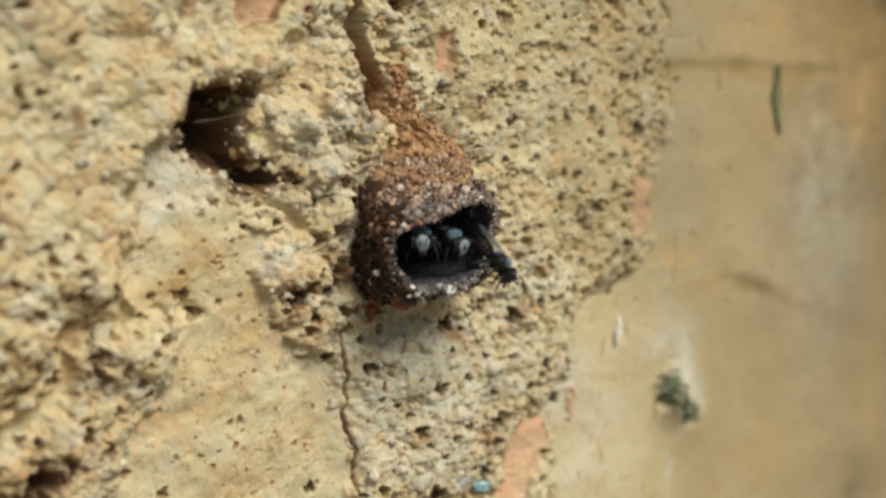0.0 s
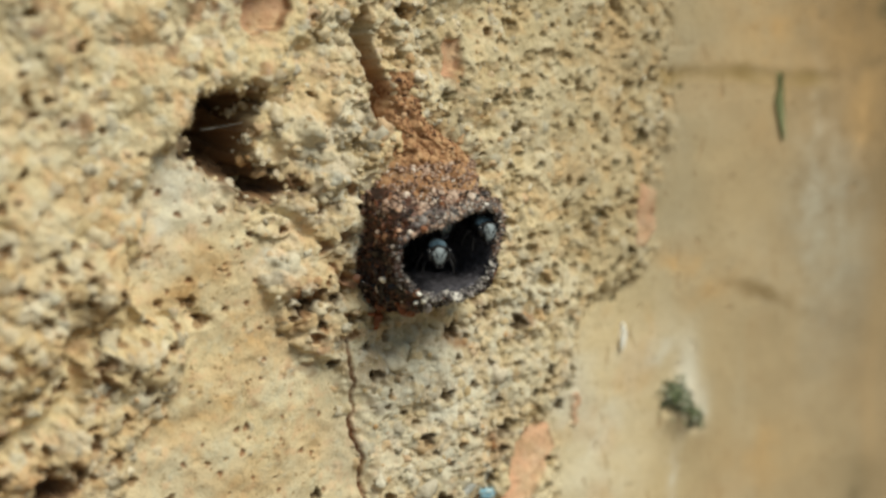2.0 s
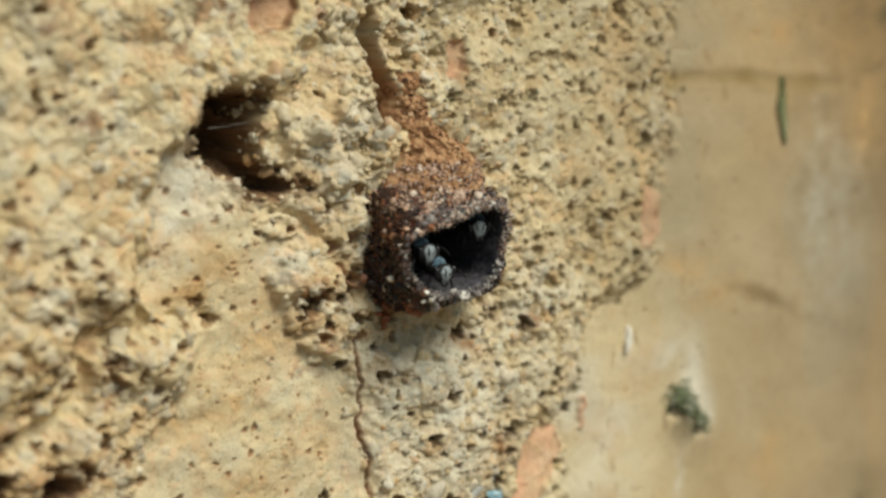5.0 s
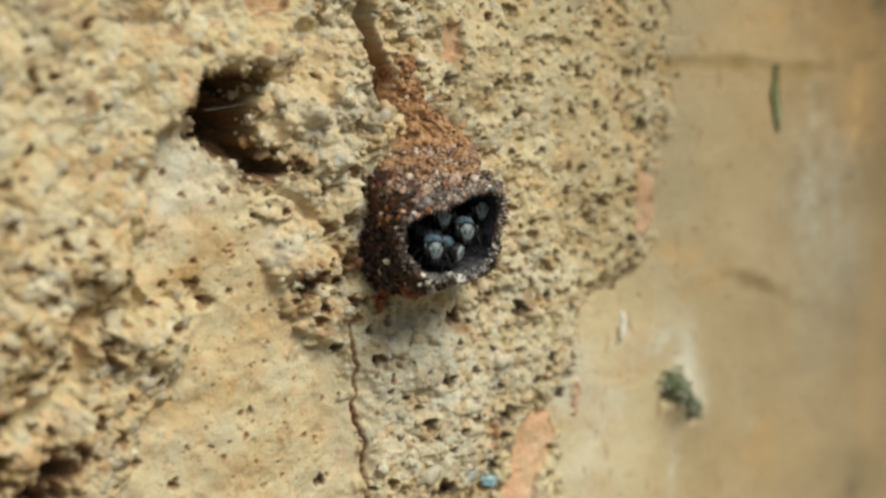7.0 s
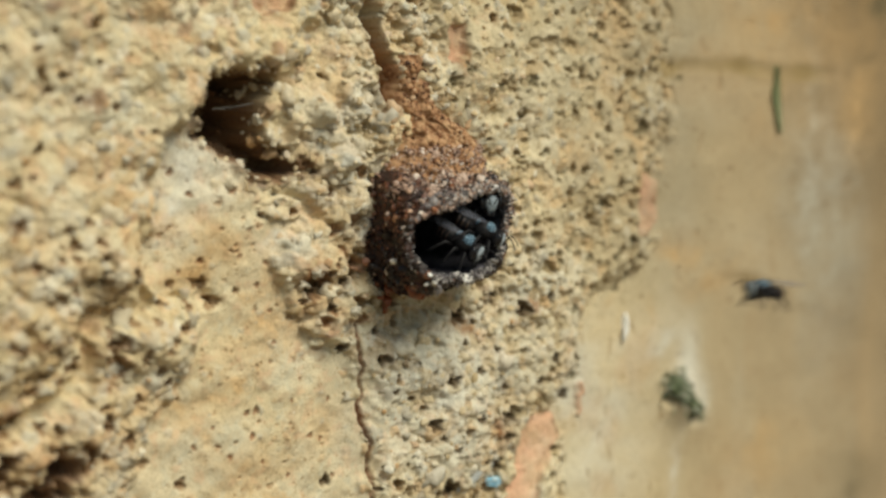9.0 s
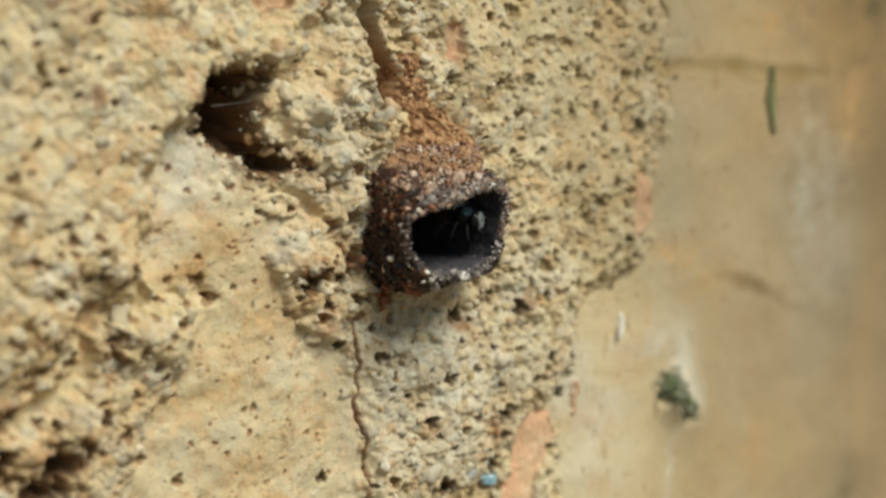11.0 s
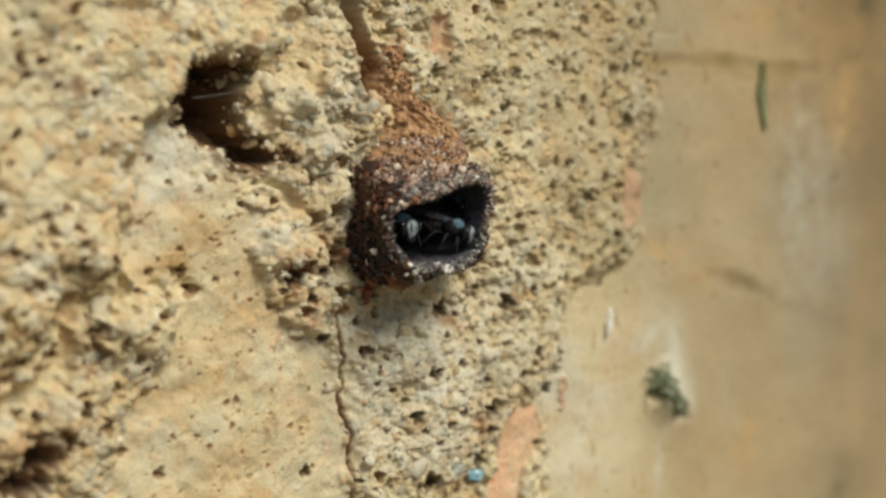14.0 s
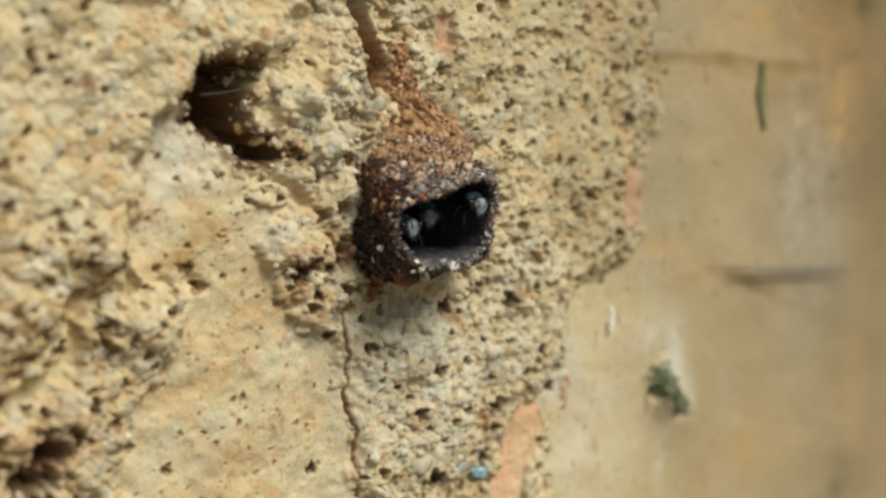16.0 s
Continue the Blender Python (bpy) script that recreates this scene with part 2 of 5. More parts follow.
# Rust stains; in the hollows the brown is shade put into the colour.
RUST_AND_SHADE_SPOTS = [(12.8, -29.0, 0.8, 1.6, 0.7), (14.4, -19.1, 0.6, 0.6, 0.5), (30.4, -10.2, 0.5, 1.6, 0.7), (7.6, 3.0, 0.9, 1.9, 0.7), (11.5, 4.5, 0.6, 1.2, 0.5), (8.2, -18.9, 0.9, 1.0, 0.8), (15.1, -19.2, 0.8, 0.8, 0.5), (-6.7, -15.5, 1.0, 1.5, 0.8), (-2.4, -13.6, 1.1, 0.6, 0.85), (-3.5, -15.0, 0.7, 0.6, 0.7), (-4.8, -16.9, 0.6, 0.5, 0.5), (-3.4, -18.6, 1.0, 0.6, 0.6), (-23.0, -17.4, 0.8, 0.8, 0.7), (-22.8, -20.0, 0.9, 0.7, 0.6), (-26.5, -25.4, 2.0, 1.2, 0.7), (14.0, -32.5, 0.7, 1.6, 0.7), (7.4, 3.6, 1.0, 1.8, 0.6), (-9.2, 6.6, 1.0, 0.8, 0.5)]
MOULD_SPOTS = [(61.5, 6.8, 2.0, 1.3, 0.6), (59.5, 1.5, 1.4, 0.8, 0.3), (59.8, -43.4, 3.5, 3.7, 0.4)]

fine_x = np.concatenate([np.arange(-36, 34, 0.1), np.arange(34, 66, 0.2)])
fine_z = np.arange(-47, 14, 0.1)
far = np.array([1, 2.5, 5, 9, 15, 25, 40, 70, 120, 220, 400, 800, 1500.0])
line_x = np.concatenate([fine_x[0] - far[::-1], fine_x, fine_x[-1] + far])
line_z = np.concatenate([fine_z[0] - np.append(far[:-1], 1110.0)[::-1], fine_z, fine_z[-1] + far])
X, Z = np.meshgrid(line_x, line_z)
wx = X + 1.2 * layers(X, Z, 4.0, 3, 4) + 0.35 * lumps(X, Z, 0.6, 5)
wz = Z + 1.2 * layers(X, Z, 4.0, 4, 4) + 0.35 * lumps(X, Z, 0.6, 6)
to_left, to_strip, to_right = outside(wx, wz, BARE_LEFT), outside(wx, wz, BARE_STRIP), outside(wx - 0.7 + 1.1 * layers(X, Z, 5.0, 103, 3), wz + 1.1 * layers(X, Z, 5.0, 104, 3), BARE_RIGHT)
to_bare = np.minimum(np.minimum(to_left, to_strip), to_right)
sx, sz = X + 0.5 * layers(X, Z, 3.0, 76, 3), Z + 0.5 * layers(X, Z, 3.0, 77, 3)
swollen = np.zeros(X.shape)
for x, z, a, b, rise in SWELLS + DENTS[:5]:
    swollen = np.maximum(swollen, np.exp(-(((sx - x) / a) ** 2 + ((sz - z) / b) ** 2) ** 1.4))
to_bare = np.maximum(to_bare, np.where(swollen > 0.25, 1.2 * swollen, -9))
coarse = step(-0.7, 1.0, to_bare)
thick = step(0.6, -0.9, outside(wx, wz, THICK_COAT))
foot = along(X + 0.5 * layers(X, Z, 2.5, 99, 3), Z + 0.5 * layers(X, Z, 2.5, 100, 3), COAT_FOOT)
east = step(10, 16, X)

# Heights toward the viewer, in millimetres.
west, mid = step(0, -8, X), step(-8, 0, X) * step(18, 11, X - 5 * step(-12, -17, Z)) * (1 - 0.5 * step(-17, -20, Z)) * (1 - 0.6 * step(-9, -4, Z) * step(3, 8, X))


def creased(size, seed):
    """Rounded bumps with sharp creases between them."""
    return np.abs(lumps(X, Z, size, seed)) + 0.55 * np.abs(lumps(X + 0.3, Z, size * 0.55, seed + 1))


height = -0.6 - 1.1 * step(16, 34, X) + 0.4 * layers(X, Z, 14, 11, 3) + 0.06 * layers(X, Z, 1.6, 12, 3) * (1 - 0.6 * step(20, 34, X))
height += 0.25 * layers(X, Z, 4.5, 17, 3) * step(20, 10, X) + 0.09 * layers(X, Z, 1.3, 18, 3) * step(24, 10, X)
low_west = west * step(-21, -24, Z)
bumps = 0.15 * west + 0.1 * low_west + 0.25 * mid
height += (coarse * (1 - east) + east * step(-0.6, 3.5, to_bare) * coarse) * 1.2 + coarse * ((0.65 - 0.35 * east) * layers(X, Z, 7, 13, 3) + bumps * (0.55 * creased(1.5, 14) + 0.4 * (1 - east) * creased(0.8, 16) - 0.3)) + (0.8 + 0.8 * step(-9, -14, Z)) * thick * coarse
rough = layers(X, Z, 2.4, 83, 5, 0.62)
height += coarse * ((west - 0.3 * west * step(-13, -8, Z)) * 0.34 * rough + mid * 0.36 * layers(X, Z, 1.8, 85, 4, 0.62) + east * (0.13 * layers(X, Z, 2.2, 86, 4, 0.6) + 0.07 * layers(X, Z, 0.8, 102, 2)))
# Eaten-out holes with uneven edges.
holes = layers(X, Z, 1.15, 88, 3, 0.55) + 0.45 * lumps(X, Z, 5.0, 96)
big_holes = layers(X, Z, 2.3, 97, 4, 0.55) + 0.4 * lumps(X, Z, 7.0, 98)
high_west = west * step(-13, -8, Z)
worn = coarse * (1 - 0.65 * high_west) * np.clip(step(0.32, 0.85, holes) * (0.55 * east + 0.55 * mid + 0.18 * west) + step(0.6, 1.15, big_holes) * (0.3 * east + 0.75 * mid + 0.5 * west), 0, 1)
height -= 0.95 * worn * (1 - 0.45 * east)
height -= 1.2 * step(1.3, 0.3, foot)
for x, z, a, b, rise in SWELLS + DENTS:
    height += rise * np.exp(-(((sx - x) / a) ** 2 + ((sz - z) / b) ** 2) ** 1.4)
for x, z, r in CLODS:
    height += 0.75 * r * np.exp(-(((sx - x) / r) ** 2 + ((sz - z) / (0.9 * r)) ** 2) ** 1.7)
gnawed = layers(X, Z, 1.5, 61, 3) + 0.5 * lumps(X, Z, 5, 62)
height -= coarse * step(0.45, 1.0, gnawed) * (0.1 * west + 0.2 * low_west + 0.35 * mid + 0.15 * east)
height -= coarse * step(0.55, 1.1, layers(X, Z, 2.6, 64, 3) + 0.3 * lumps(X, Z, 8, 65)) * (0.25 * west + 0.5 * mid + 0.1 * east)
ground_tone = np.zeros((*X.shape, 3))
base = 0.5 + 0.5 * layers(X, Z, 9, 21, 4) / 1.6
sand, pale, ochre, grey, rust = (np.array(c) for c in ((0.62, 0.50, 0.29), (0.68, 0.60, 0.42), (0.58, 0.38, 0.18), (0.50, 0.49, 0.41), (0.20, 0.075, 0.02)))


def tint(colour, share):
    share = np.clip(share, 0, 1)[..., None]
    ground_tone[:] = ground_tone * (1 - share) + colour * share


tint(sand, np.ones(X.shape))
tint(pale, step(0.35, 0.8, base) * 0.75)
tint(grey, step(0.15, 0.9, layers(X, Z, 7, 23, 4)) * 0.3 * (1 - step(20, 34, X) * 0.6))
tint(ochre, step(0.25, 1.1, layers(X, Z, 5, 24, 4)) * 0.55)
# Browner plaster and dimmer light to the right, both put into this tone.
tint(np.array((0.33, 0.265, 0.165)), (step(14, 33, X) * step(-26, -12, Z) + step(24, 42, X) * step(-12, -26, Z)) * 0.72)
tint(ochre, step(0.3, 1.0, layers(X, Z, 1.4, 66, 3)) * 0.6 * coarse)
tint(np.array((0.72, 0.68, 0.55)), step(0.35, 1.0, layers(X, Z, 1.1, 67, 3)) * 0.6 * coarse * (1 - 0.5 * east))
tint(rust, step(0.75, 1.2, layers(X, Z, 1.7, 68, 3) + 0.35 * lumps(X, Z, 6, 69)) * 0.65 * (1 - east))
# Brown right edge, with the light's falloff upward painted into its colour.
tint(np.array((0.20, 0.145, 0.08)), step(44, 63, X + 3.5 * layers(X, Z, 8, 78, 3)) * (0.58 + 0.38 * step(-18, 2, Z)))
tint(ochre, step(30, 60, X) * (0.1 + 0.12 * layers(X * 2.2, Z * 0.3, 8, 25, 3)))
# More of the upper right's falloff, as dull brown in the colour.
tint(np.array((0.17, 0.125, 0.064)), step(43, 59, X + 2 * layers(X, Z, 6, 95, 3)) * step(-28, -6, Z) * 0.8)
tint(grey, step(0.2, 1.2, layers(X * 2.2, Z * 0.35, 7, 28, 4)) * 0.13 * step(30, 40, X))
tint(ochre, (step(18, 26, X) * step(-16, -24, Z) + step(34, 40, X) * step(-24, -16, Z)) * 0.14)
tint(np.array((0.72, 0.60, 0.38)), step(0.2, -0.8, to_left) * (0.45 + 0.3 * layers(X, Z, 5, 70, 3)))
tint(np.array((0.60, 0.36, 0.14)), step(0.2, -0.8, to_left) * step(0.2, 1.0, layers(X, Z, 3.2, 71, 4)) * 0.6)
tint(np.array((0.68, 0.64, 0.52)), step(-1, 1, 3 - np.hypot(X + 15, (Z + 5) * 0.8)) * 0.5)

fleck = layers(X, Z, 0.9, 82, 3)
tint(np.array((0.68, 0.42, 0.24)), step(0.3, 0.9, fleck) * step(18, 8, X) * 0.4)
tint(np.array((0.58, 0.55, 0.40)), step(-0.3, -0.9, fleck) * step(18, 8, X) * 0.4)
for spots, colour in ((OCHRE_SPOTS, (0.54, 0.33, 0.13)), (PALE_SPOTS, (0.68, 0.66, 0.56)), (GREY_SPOTS, (0.50, 0.49, 0.41)), (RUST_AND_SHADE_SPOTS, (0.27, 0.12, 0.04)), (MOULD_SPOTS, (0.10, 0.085, 0.04))):
    for x, z, a, b, share in spots:
        tint(np.array(colour), share * np.exp(-((wx - x) / a) ** 2 - ((wz - z) / b) ** 2) * (1 + 0.5 * layers(X, Z, 1.6, 75, 3)))
# Brown in the pits and worn holes, their shade put into the colour.
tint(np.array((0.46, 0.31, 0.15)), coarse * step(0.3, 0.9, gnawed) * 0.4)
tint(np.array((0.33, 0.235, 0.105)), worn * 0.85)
tint(np.array((0.36, 0.29, 0.16)), coarse * step(2, 7, X) * step(26, 18, X) * step(-9, 0, Z) * (0.38 + 0.3 * layers(X, Z, 2.5, 101, 3)))
rng = np.random.default_rng(7)


def stamp(x, z, r, up, shape, colour=None, strength=1.0):
    """Press a round grain (up > 0) or pit (up < 0) of radius r into the relief."""
    i0, i1 = np.searchsorted(line_x, (x - 1.3 * r, x + 1.3 * r))
    j0, j1 = np.searchsorted(line_z, (z - 1.3 * r, z + 1.3 * r))
    if i1 <= i0 or j1 <= j0:
        return
    dx, dz = X[j0:j1, i0:i1] - x, Z[j0:j1, i0:i1] - z
    turn, flat, skew = shape
    u, v = dx * math.cos(turn) + dz * math.sin(turn), (dz * math.cos(turn) - dx * math.sin(turn)) * flat
    angle = np.arctan2(v, u)
    d = np.hypot(u, v) / (r * (1 + 0.16 * np.sin(3 * angle + skew) + 0.1 * np.sin(5 * angle + 2 * skew)))
    dome = np.sqrt(np.clip(1 - d * d, 0, 1))
    patch = height[j0:j1, i0:i1]
    if up > 0:
        level = float(np.median(patch))
        np.copyto(patch, np.maximum(patch, level - 0.25 * r + up * r * dome), where=d < 1)
    else:
        patch += up * step(0, 0.8, dome)
    if colour is not None:
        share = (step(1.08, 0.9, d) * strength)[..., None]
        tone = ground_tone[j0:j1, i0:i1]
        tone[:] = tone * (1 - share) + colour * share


def at_grid(field, x, z):
    return field[np.clip(np.searchsorted(line_z, z), 0, len(line_z) - 1), np.clip(np.searchsorted(line_x, x), 0, len(line_x) - 1)]


GRAIN_TONES = [np.array(c) for c in ((0.58, 0.45, 0.26), (0.62, 0.50, 0.30), (0.50, 0.38, 0.2), (0.60, 0.56, 0.44), (0.44, 0.42, 0.34), (0.56, 0.36, 0.17), (0.33, 0.30, 0.24))]

for x, z, r, pick, a, f, s in zip(rng.uniform(-36, 34, 9000), rng.uniform(-40, 14, 9000), 0.2 + 0.15 * rng.exponential(1, 9000), rng.integers(0, 7, 9000),
                                  rng.uniform(0, 6.3, 9000), rng.uniform(1, 1.6, 9000), rng.uniform(0, 6.3, 9000)):
    share = 0.35 * float(at_grid(mid, x, z)) + 0.2 * float(at_grid(west, x, z)) + 0.15 * float(at_grid(low_west, x, z)) + 0.04 * float(at_grid(east, x, z))
    if at_grid(to_bare, x, z) > -0.3 and rng.uniform() < share:
        stamp(x, z, min(r, 0.8) * (0.8 if x > 14 else 1.0), 0.5, (a, f, s), GRAIN_TONES[pick], 0.6)
# Small pits, whose brown also carries the shade inside them.
for x, z, r, a, f, s in zip(rng.uniform(-36, 34, 2800), rng.uniform(-40, 14, 2800), 0.1 + 0.13 * rng.exponential(1, 2800), rng.uniform(0, 6.3, 2800), rng.uniform(1, 2.2, 2800), rng.uniform(0, 6.3, 2800)):
    if at_grid(to_bare, x, z) > 0.0 and rng.uniform() < (0.12 if x < -2 else 0.65 if x > 12 else 0.45):
        r *= 1.25 if x > 12 else 1.0
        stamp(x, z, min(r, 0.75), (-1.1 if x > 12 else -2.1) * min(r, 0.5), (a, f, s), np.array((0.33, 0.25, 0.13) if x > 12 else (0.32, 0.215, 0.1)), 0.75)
for x, z, r, a, f, s in zip(rng.uniform(-30, 0, 1100), rng.uniform(-36, 0, 1100), 0.05 + 0.08 * rng.exponential(1, 1100), rng.uniform(0, 6.3, 1100), rng.uniform(1, 2.5, 1100), rng.uniform(0, 6.3, 1100)):
    if at_grid(to_left, x, z) < -0.1 and rng.uniform() < 0.25 + 0.75 * (layers(np.array(x), np.array(z), 4.0, 31, 3) > 0.2):
        stamp(x, z, min(r, 0.34), -0.2, (a, f, s), np.array((0.34, 0.17, 0.06)), 0.5)
for x, z, r, pick, a, f, s in zip(rng.uniform(-30, 0, 500), rng.uniform(-36, 0, 500), 0.1 + 0.12 * rng.exponential(1, 500), rng.integers(0, 6, 500), rng.uniform(0, 6.3, 500), rng.uniform(1, 1.8, 500), rng.uniform(0, 6.3, 500)):
    if at_grid(to_left, x, z) < 0.1 and layers(np.array(x), np.array(z), 6.0, 33, 3) > -0.1:
        stamp(x, z, min(r, 0.5), 0.5, (a, f, s), GRAIN_TONES[pick], 0.4)
# Clods and rusty hollows of the torn coat and beside the nest.
# The hollows' colour also holds their shade.
for x, z, r, a, pick in zip(rng.uniform(-33, -18, 170), rng.uniform(-31, -8, 170), rng.uniform(0.3, 0.85, 170), rng.uniform(0, 6.3, 170), rng.integers(0, 7, 170)):
    if at_grid(to_bare, x, z) > 0.1:
        stamp(x, z, r, 0.55, (a, rng.uniform(1, 1.5), a * 2), GRAIN_TONES[pick] * 1.12, 0.4)
for x, z, r, a in zip(rng.uniform(-33, -18, 120), rng.uniform(-31, -8, 120), rng.uniform(0.2, 0.6, 120), rng.uniform(0, 6.3, 120)):
    if at_grid(to_bare, x, z) > 0.1:
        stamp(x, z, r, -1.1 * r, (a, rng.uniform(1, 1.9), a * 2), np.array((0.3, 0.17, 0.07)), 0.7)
for x, z, r, a, pick in zip(rng.uniform(-8.0, -0.9, 34), rng.uniform(-19.0, -2.5, 34), rng.uniform(0.5, 1.0, 34), rng.uniform(0, 6.3, 34), rng.integers(0, 4, 34)):
    if at_grid(to_bare, x, z) > 0.1:
        stamp(x, z, r, 0.5, (a, rng.uniform(1, 1.4), a * 2), GRAIN_TONES[pick] * 1.15, 0.35)
for x, z, r, a in zip(rng.uniform(-8.0, -0.9, 18), rng.uniform(-19.0, -6.0, 18), rng.uniform(0.35, 0.7, 18), rng.uniform(0, 6.3, 18)):
    if at_grid(to_bare, x, z) > 0.1:
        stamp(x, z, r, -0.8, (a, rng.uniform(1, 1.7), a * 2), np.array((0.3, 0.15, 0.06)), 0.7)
# Listed pits: the dark colour stands in for the shade within.
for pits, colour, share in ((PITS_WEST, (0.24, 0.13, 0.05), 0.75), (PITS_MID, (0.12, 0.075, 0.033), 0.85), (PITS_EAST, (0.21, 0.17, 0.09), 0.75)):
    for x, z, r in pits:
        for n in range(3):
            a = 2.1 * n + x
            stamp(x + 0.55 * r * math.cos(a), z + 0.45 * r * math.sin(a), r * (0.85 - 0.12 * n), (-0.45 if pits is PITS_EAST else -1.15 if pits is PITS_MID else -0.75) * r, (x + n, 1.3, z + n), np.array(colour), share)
for x, z, r in RUST_DOTS:
    stamp(x, z, 1.15 * r, -0.8 * r, (x, 1.4, z), np.array((0.22, 0.09, 0.03)), 0.75)
for x, z, r in zip(rng.uniform(22, 62, 110), rng.uniform(-46, 10, 110), rng.uniform(0.08, 0.3, 110)):
    if at_grid(to_right, x, z) < -0.5:
        stamp(x, z, r, -0.12, (0, 1.2, x), np.array((0.3, 0.2, 0.1)), 0.5)

for x, z, r, a in zip(rng.uniform(19, 60, 90), rng.uniform(-46, 8, 90), rng.uniform(0.4, 1.1, 90), rng.normal(1.57, 0.25, 90)):
    if at_grid(to_right, x, z) < -0.4 and rng.uniform() < (1.0 if z < -20 and x < 40 else 0.5):
        stamp(x, z, r, -0.1, (a, 7.0, x), np.array((0.32, 0.2, 0.09)), 0.55)

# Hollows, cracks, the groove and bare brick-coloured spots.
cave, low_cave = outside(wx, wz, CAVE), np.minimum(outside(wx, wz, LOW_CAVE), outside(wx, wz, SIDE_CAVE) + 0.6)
height -= 9.5 * (0.5 + 0.5 * step(-5.2, -2.4, Z)) * step(0.4, -1.9, cave + 0.5 * layers(X, Z, 1.2, 53, 3) + 0.25 * lumps(X, Z, 0.5, 54)) * step(-9.0, -6.5, Z) + 4.5 * step(0.3, -1.6, low_cave)
height += step(0.6, -1.0, np.minimum(cave, low_cave)) * (0.7 * layers(X, Z, 1.3, 91, 3) + 0.5 * creased(0.9, 92))
# Brown insides of the hollows, with their darkness painted into the colour.
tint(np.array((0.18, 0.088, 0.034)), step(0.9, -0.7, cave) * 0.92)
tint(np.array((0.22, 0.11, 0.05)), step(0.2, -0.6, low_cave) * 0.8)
# Brown band at the coat's foot: the edge's shadow put into the colour.
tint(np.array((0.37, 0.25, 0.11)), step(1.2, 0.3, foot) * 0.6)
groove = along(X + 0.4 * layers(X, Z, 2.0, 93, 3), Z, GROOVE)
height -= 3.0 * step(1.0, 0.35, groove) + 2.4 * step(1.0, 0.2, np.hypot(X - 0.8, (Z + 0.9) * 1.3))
# Brown groove, its shadowed inside painted into the colour.
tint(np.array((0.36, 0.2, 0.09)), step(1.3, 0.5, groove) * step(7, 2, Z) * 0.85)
near_crack = along(X + 0.25 * layers(X, Z, 1.5, 41, 3), Z, CRACK)
height -= 0.8 * step(0.17, 0.05, near_crack)
tint(np.array((0.24, 0.09, 0.035)), step(0.24, 0.08, near_crack) * (0.75 + 0.25 * lumps(X, Z, 1.5, 81)))
joint = along(X, Z + 0.15 * layers(X, Z, 4, 42, 2), JOINT)
height -= 0.1 * step(1.0, 0.1, joint)
tint(np.array((0.29, 0.20, 0.075)), step(1.5, 0.1, joint + 0.3 * layers(X, Z, 1.5, 94, 3)) * (0.6 + 0.3 * lumps(X, Z, 3, 43)) * step(56, 51, X))
hair = along(X + 0.3 * layers(X, Z, 3, 44, 3), Z + 0.3 * layers(X, Z, 3, 45, 3), HAIR_CRACK)
tint(np.array((0.27, 0.19, 0.09)), step(1.1, 0.1, hair + 0.3 * layers(X, Z, 1.6, 55, 3)) * (0.15 + 0.8 * np.exp(-((X - 45.2) / 4) ** 2)))
brick = np.full(X.shape, 9.0)
for spot in BRICK_SPOTS:
    gap = outside(X + 0.45 * layers(X, Z, 1.7, 47, 3), Z + 0.45 * layers(X, Z, 1.7, 48, 3), spot)
    brick = np.minimum(brick, gap)
    flat = -0.4 + 0.12 * layers(X, Z, 2, 52, 3)
    height += (flat - height) * step(0.2, -0.2, gap) * 0.85
    tint(np.array((0.76, 0.45, 0.28)) * (1 if spot is BRICK_SPOTS[0] else 0.75), step(0.1, -0.1, gap) * (0.72 + 0.3 * layers(X, Z, 1.6, 49, 3)))
    tint(rust, step(0.2, 0.02, np.abs(gap)) * step(-0.3, 0.6, lumps(X, Z, 2.0, 50)) * 0.7)
tint(np.array((0.64, 0.62, 0.52)), 0.6 * np.exp(-(((X - 36.2) / 1.3) ** 2 + ((Z + 26.0) / 3.2) ** 2)) + 0.6 * np.exp(-(((X - 37.8) / 1.1) ** 2 + ((Z + 30.6) / 2.2) ** 2)))
tint(np.array((0.34, 0.24, 0.12)), 0.5 * np.exp(-(((X - 37.6) / 2.0) ** 2 + ((Z + 34.0) / 1.2) ** 2)))
tint(np.array((0.66, 0.62, 0.52)), 0.8 * np.exp(-(((X - 35.6) / 1.5) ** 2 + ((Z + 28.6) / 2.6) ** 2)))
height -= 0.8 * np.exp(-(((X - 36.8) / 0.8) ** 2 + ((Z + 32.2) / 0.5) ** 2)) + 0.8 * np.exp(-(((X - 33.3) / 0.5) ** 2 + ((Z + 29.8) / 0.6) ** 2))
height += 1.3 * np.exp(-(((X - 34.8) / 1.9) ** 2 + ((Z + 30.2) / 2.2) ** 2))
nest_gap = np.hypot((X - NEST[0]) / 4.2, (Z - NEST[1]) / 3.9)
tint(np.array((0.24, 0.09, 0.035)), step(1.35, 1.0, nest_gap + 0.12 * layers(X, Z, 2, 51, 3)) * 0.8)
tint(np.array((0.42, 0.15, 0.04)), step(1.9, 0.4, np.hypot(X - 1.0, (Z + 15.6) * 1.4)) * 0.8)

beyond = np.maximum(np.maximum(-36 - X, X - 66), np.maximum(-47 - Z, Z - 14))
tint(np.array((0.5, 0.4, 0.235)), step(3, 60, beyond))


# ---- materials ----
def material(name, rough=0.8, metal=0.0, **inputs):
    m = bpy.data.materials.new(name)
    m.use_nodes = True
    b = m.node_tree.nodes["Principled BSDF"]
    b.inputs["Roughness"].default_value, b.inputs["Metallic"].default_value = rough, metal
    for key, value in inputs.items():
        b.inputs[key.replace("_", " ")].default_value = value
    return m, m.node_tree.nodes, m.node_tree.links, b


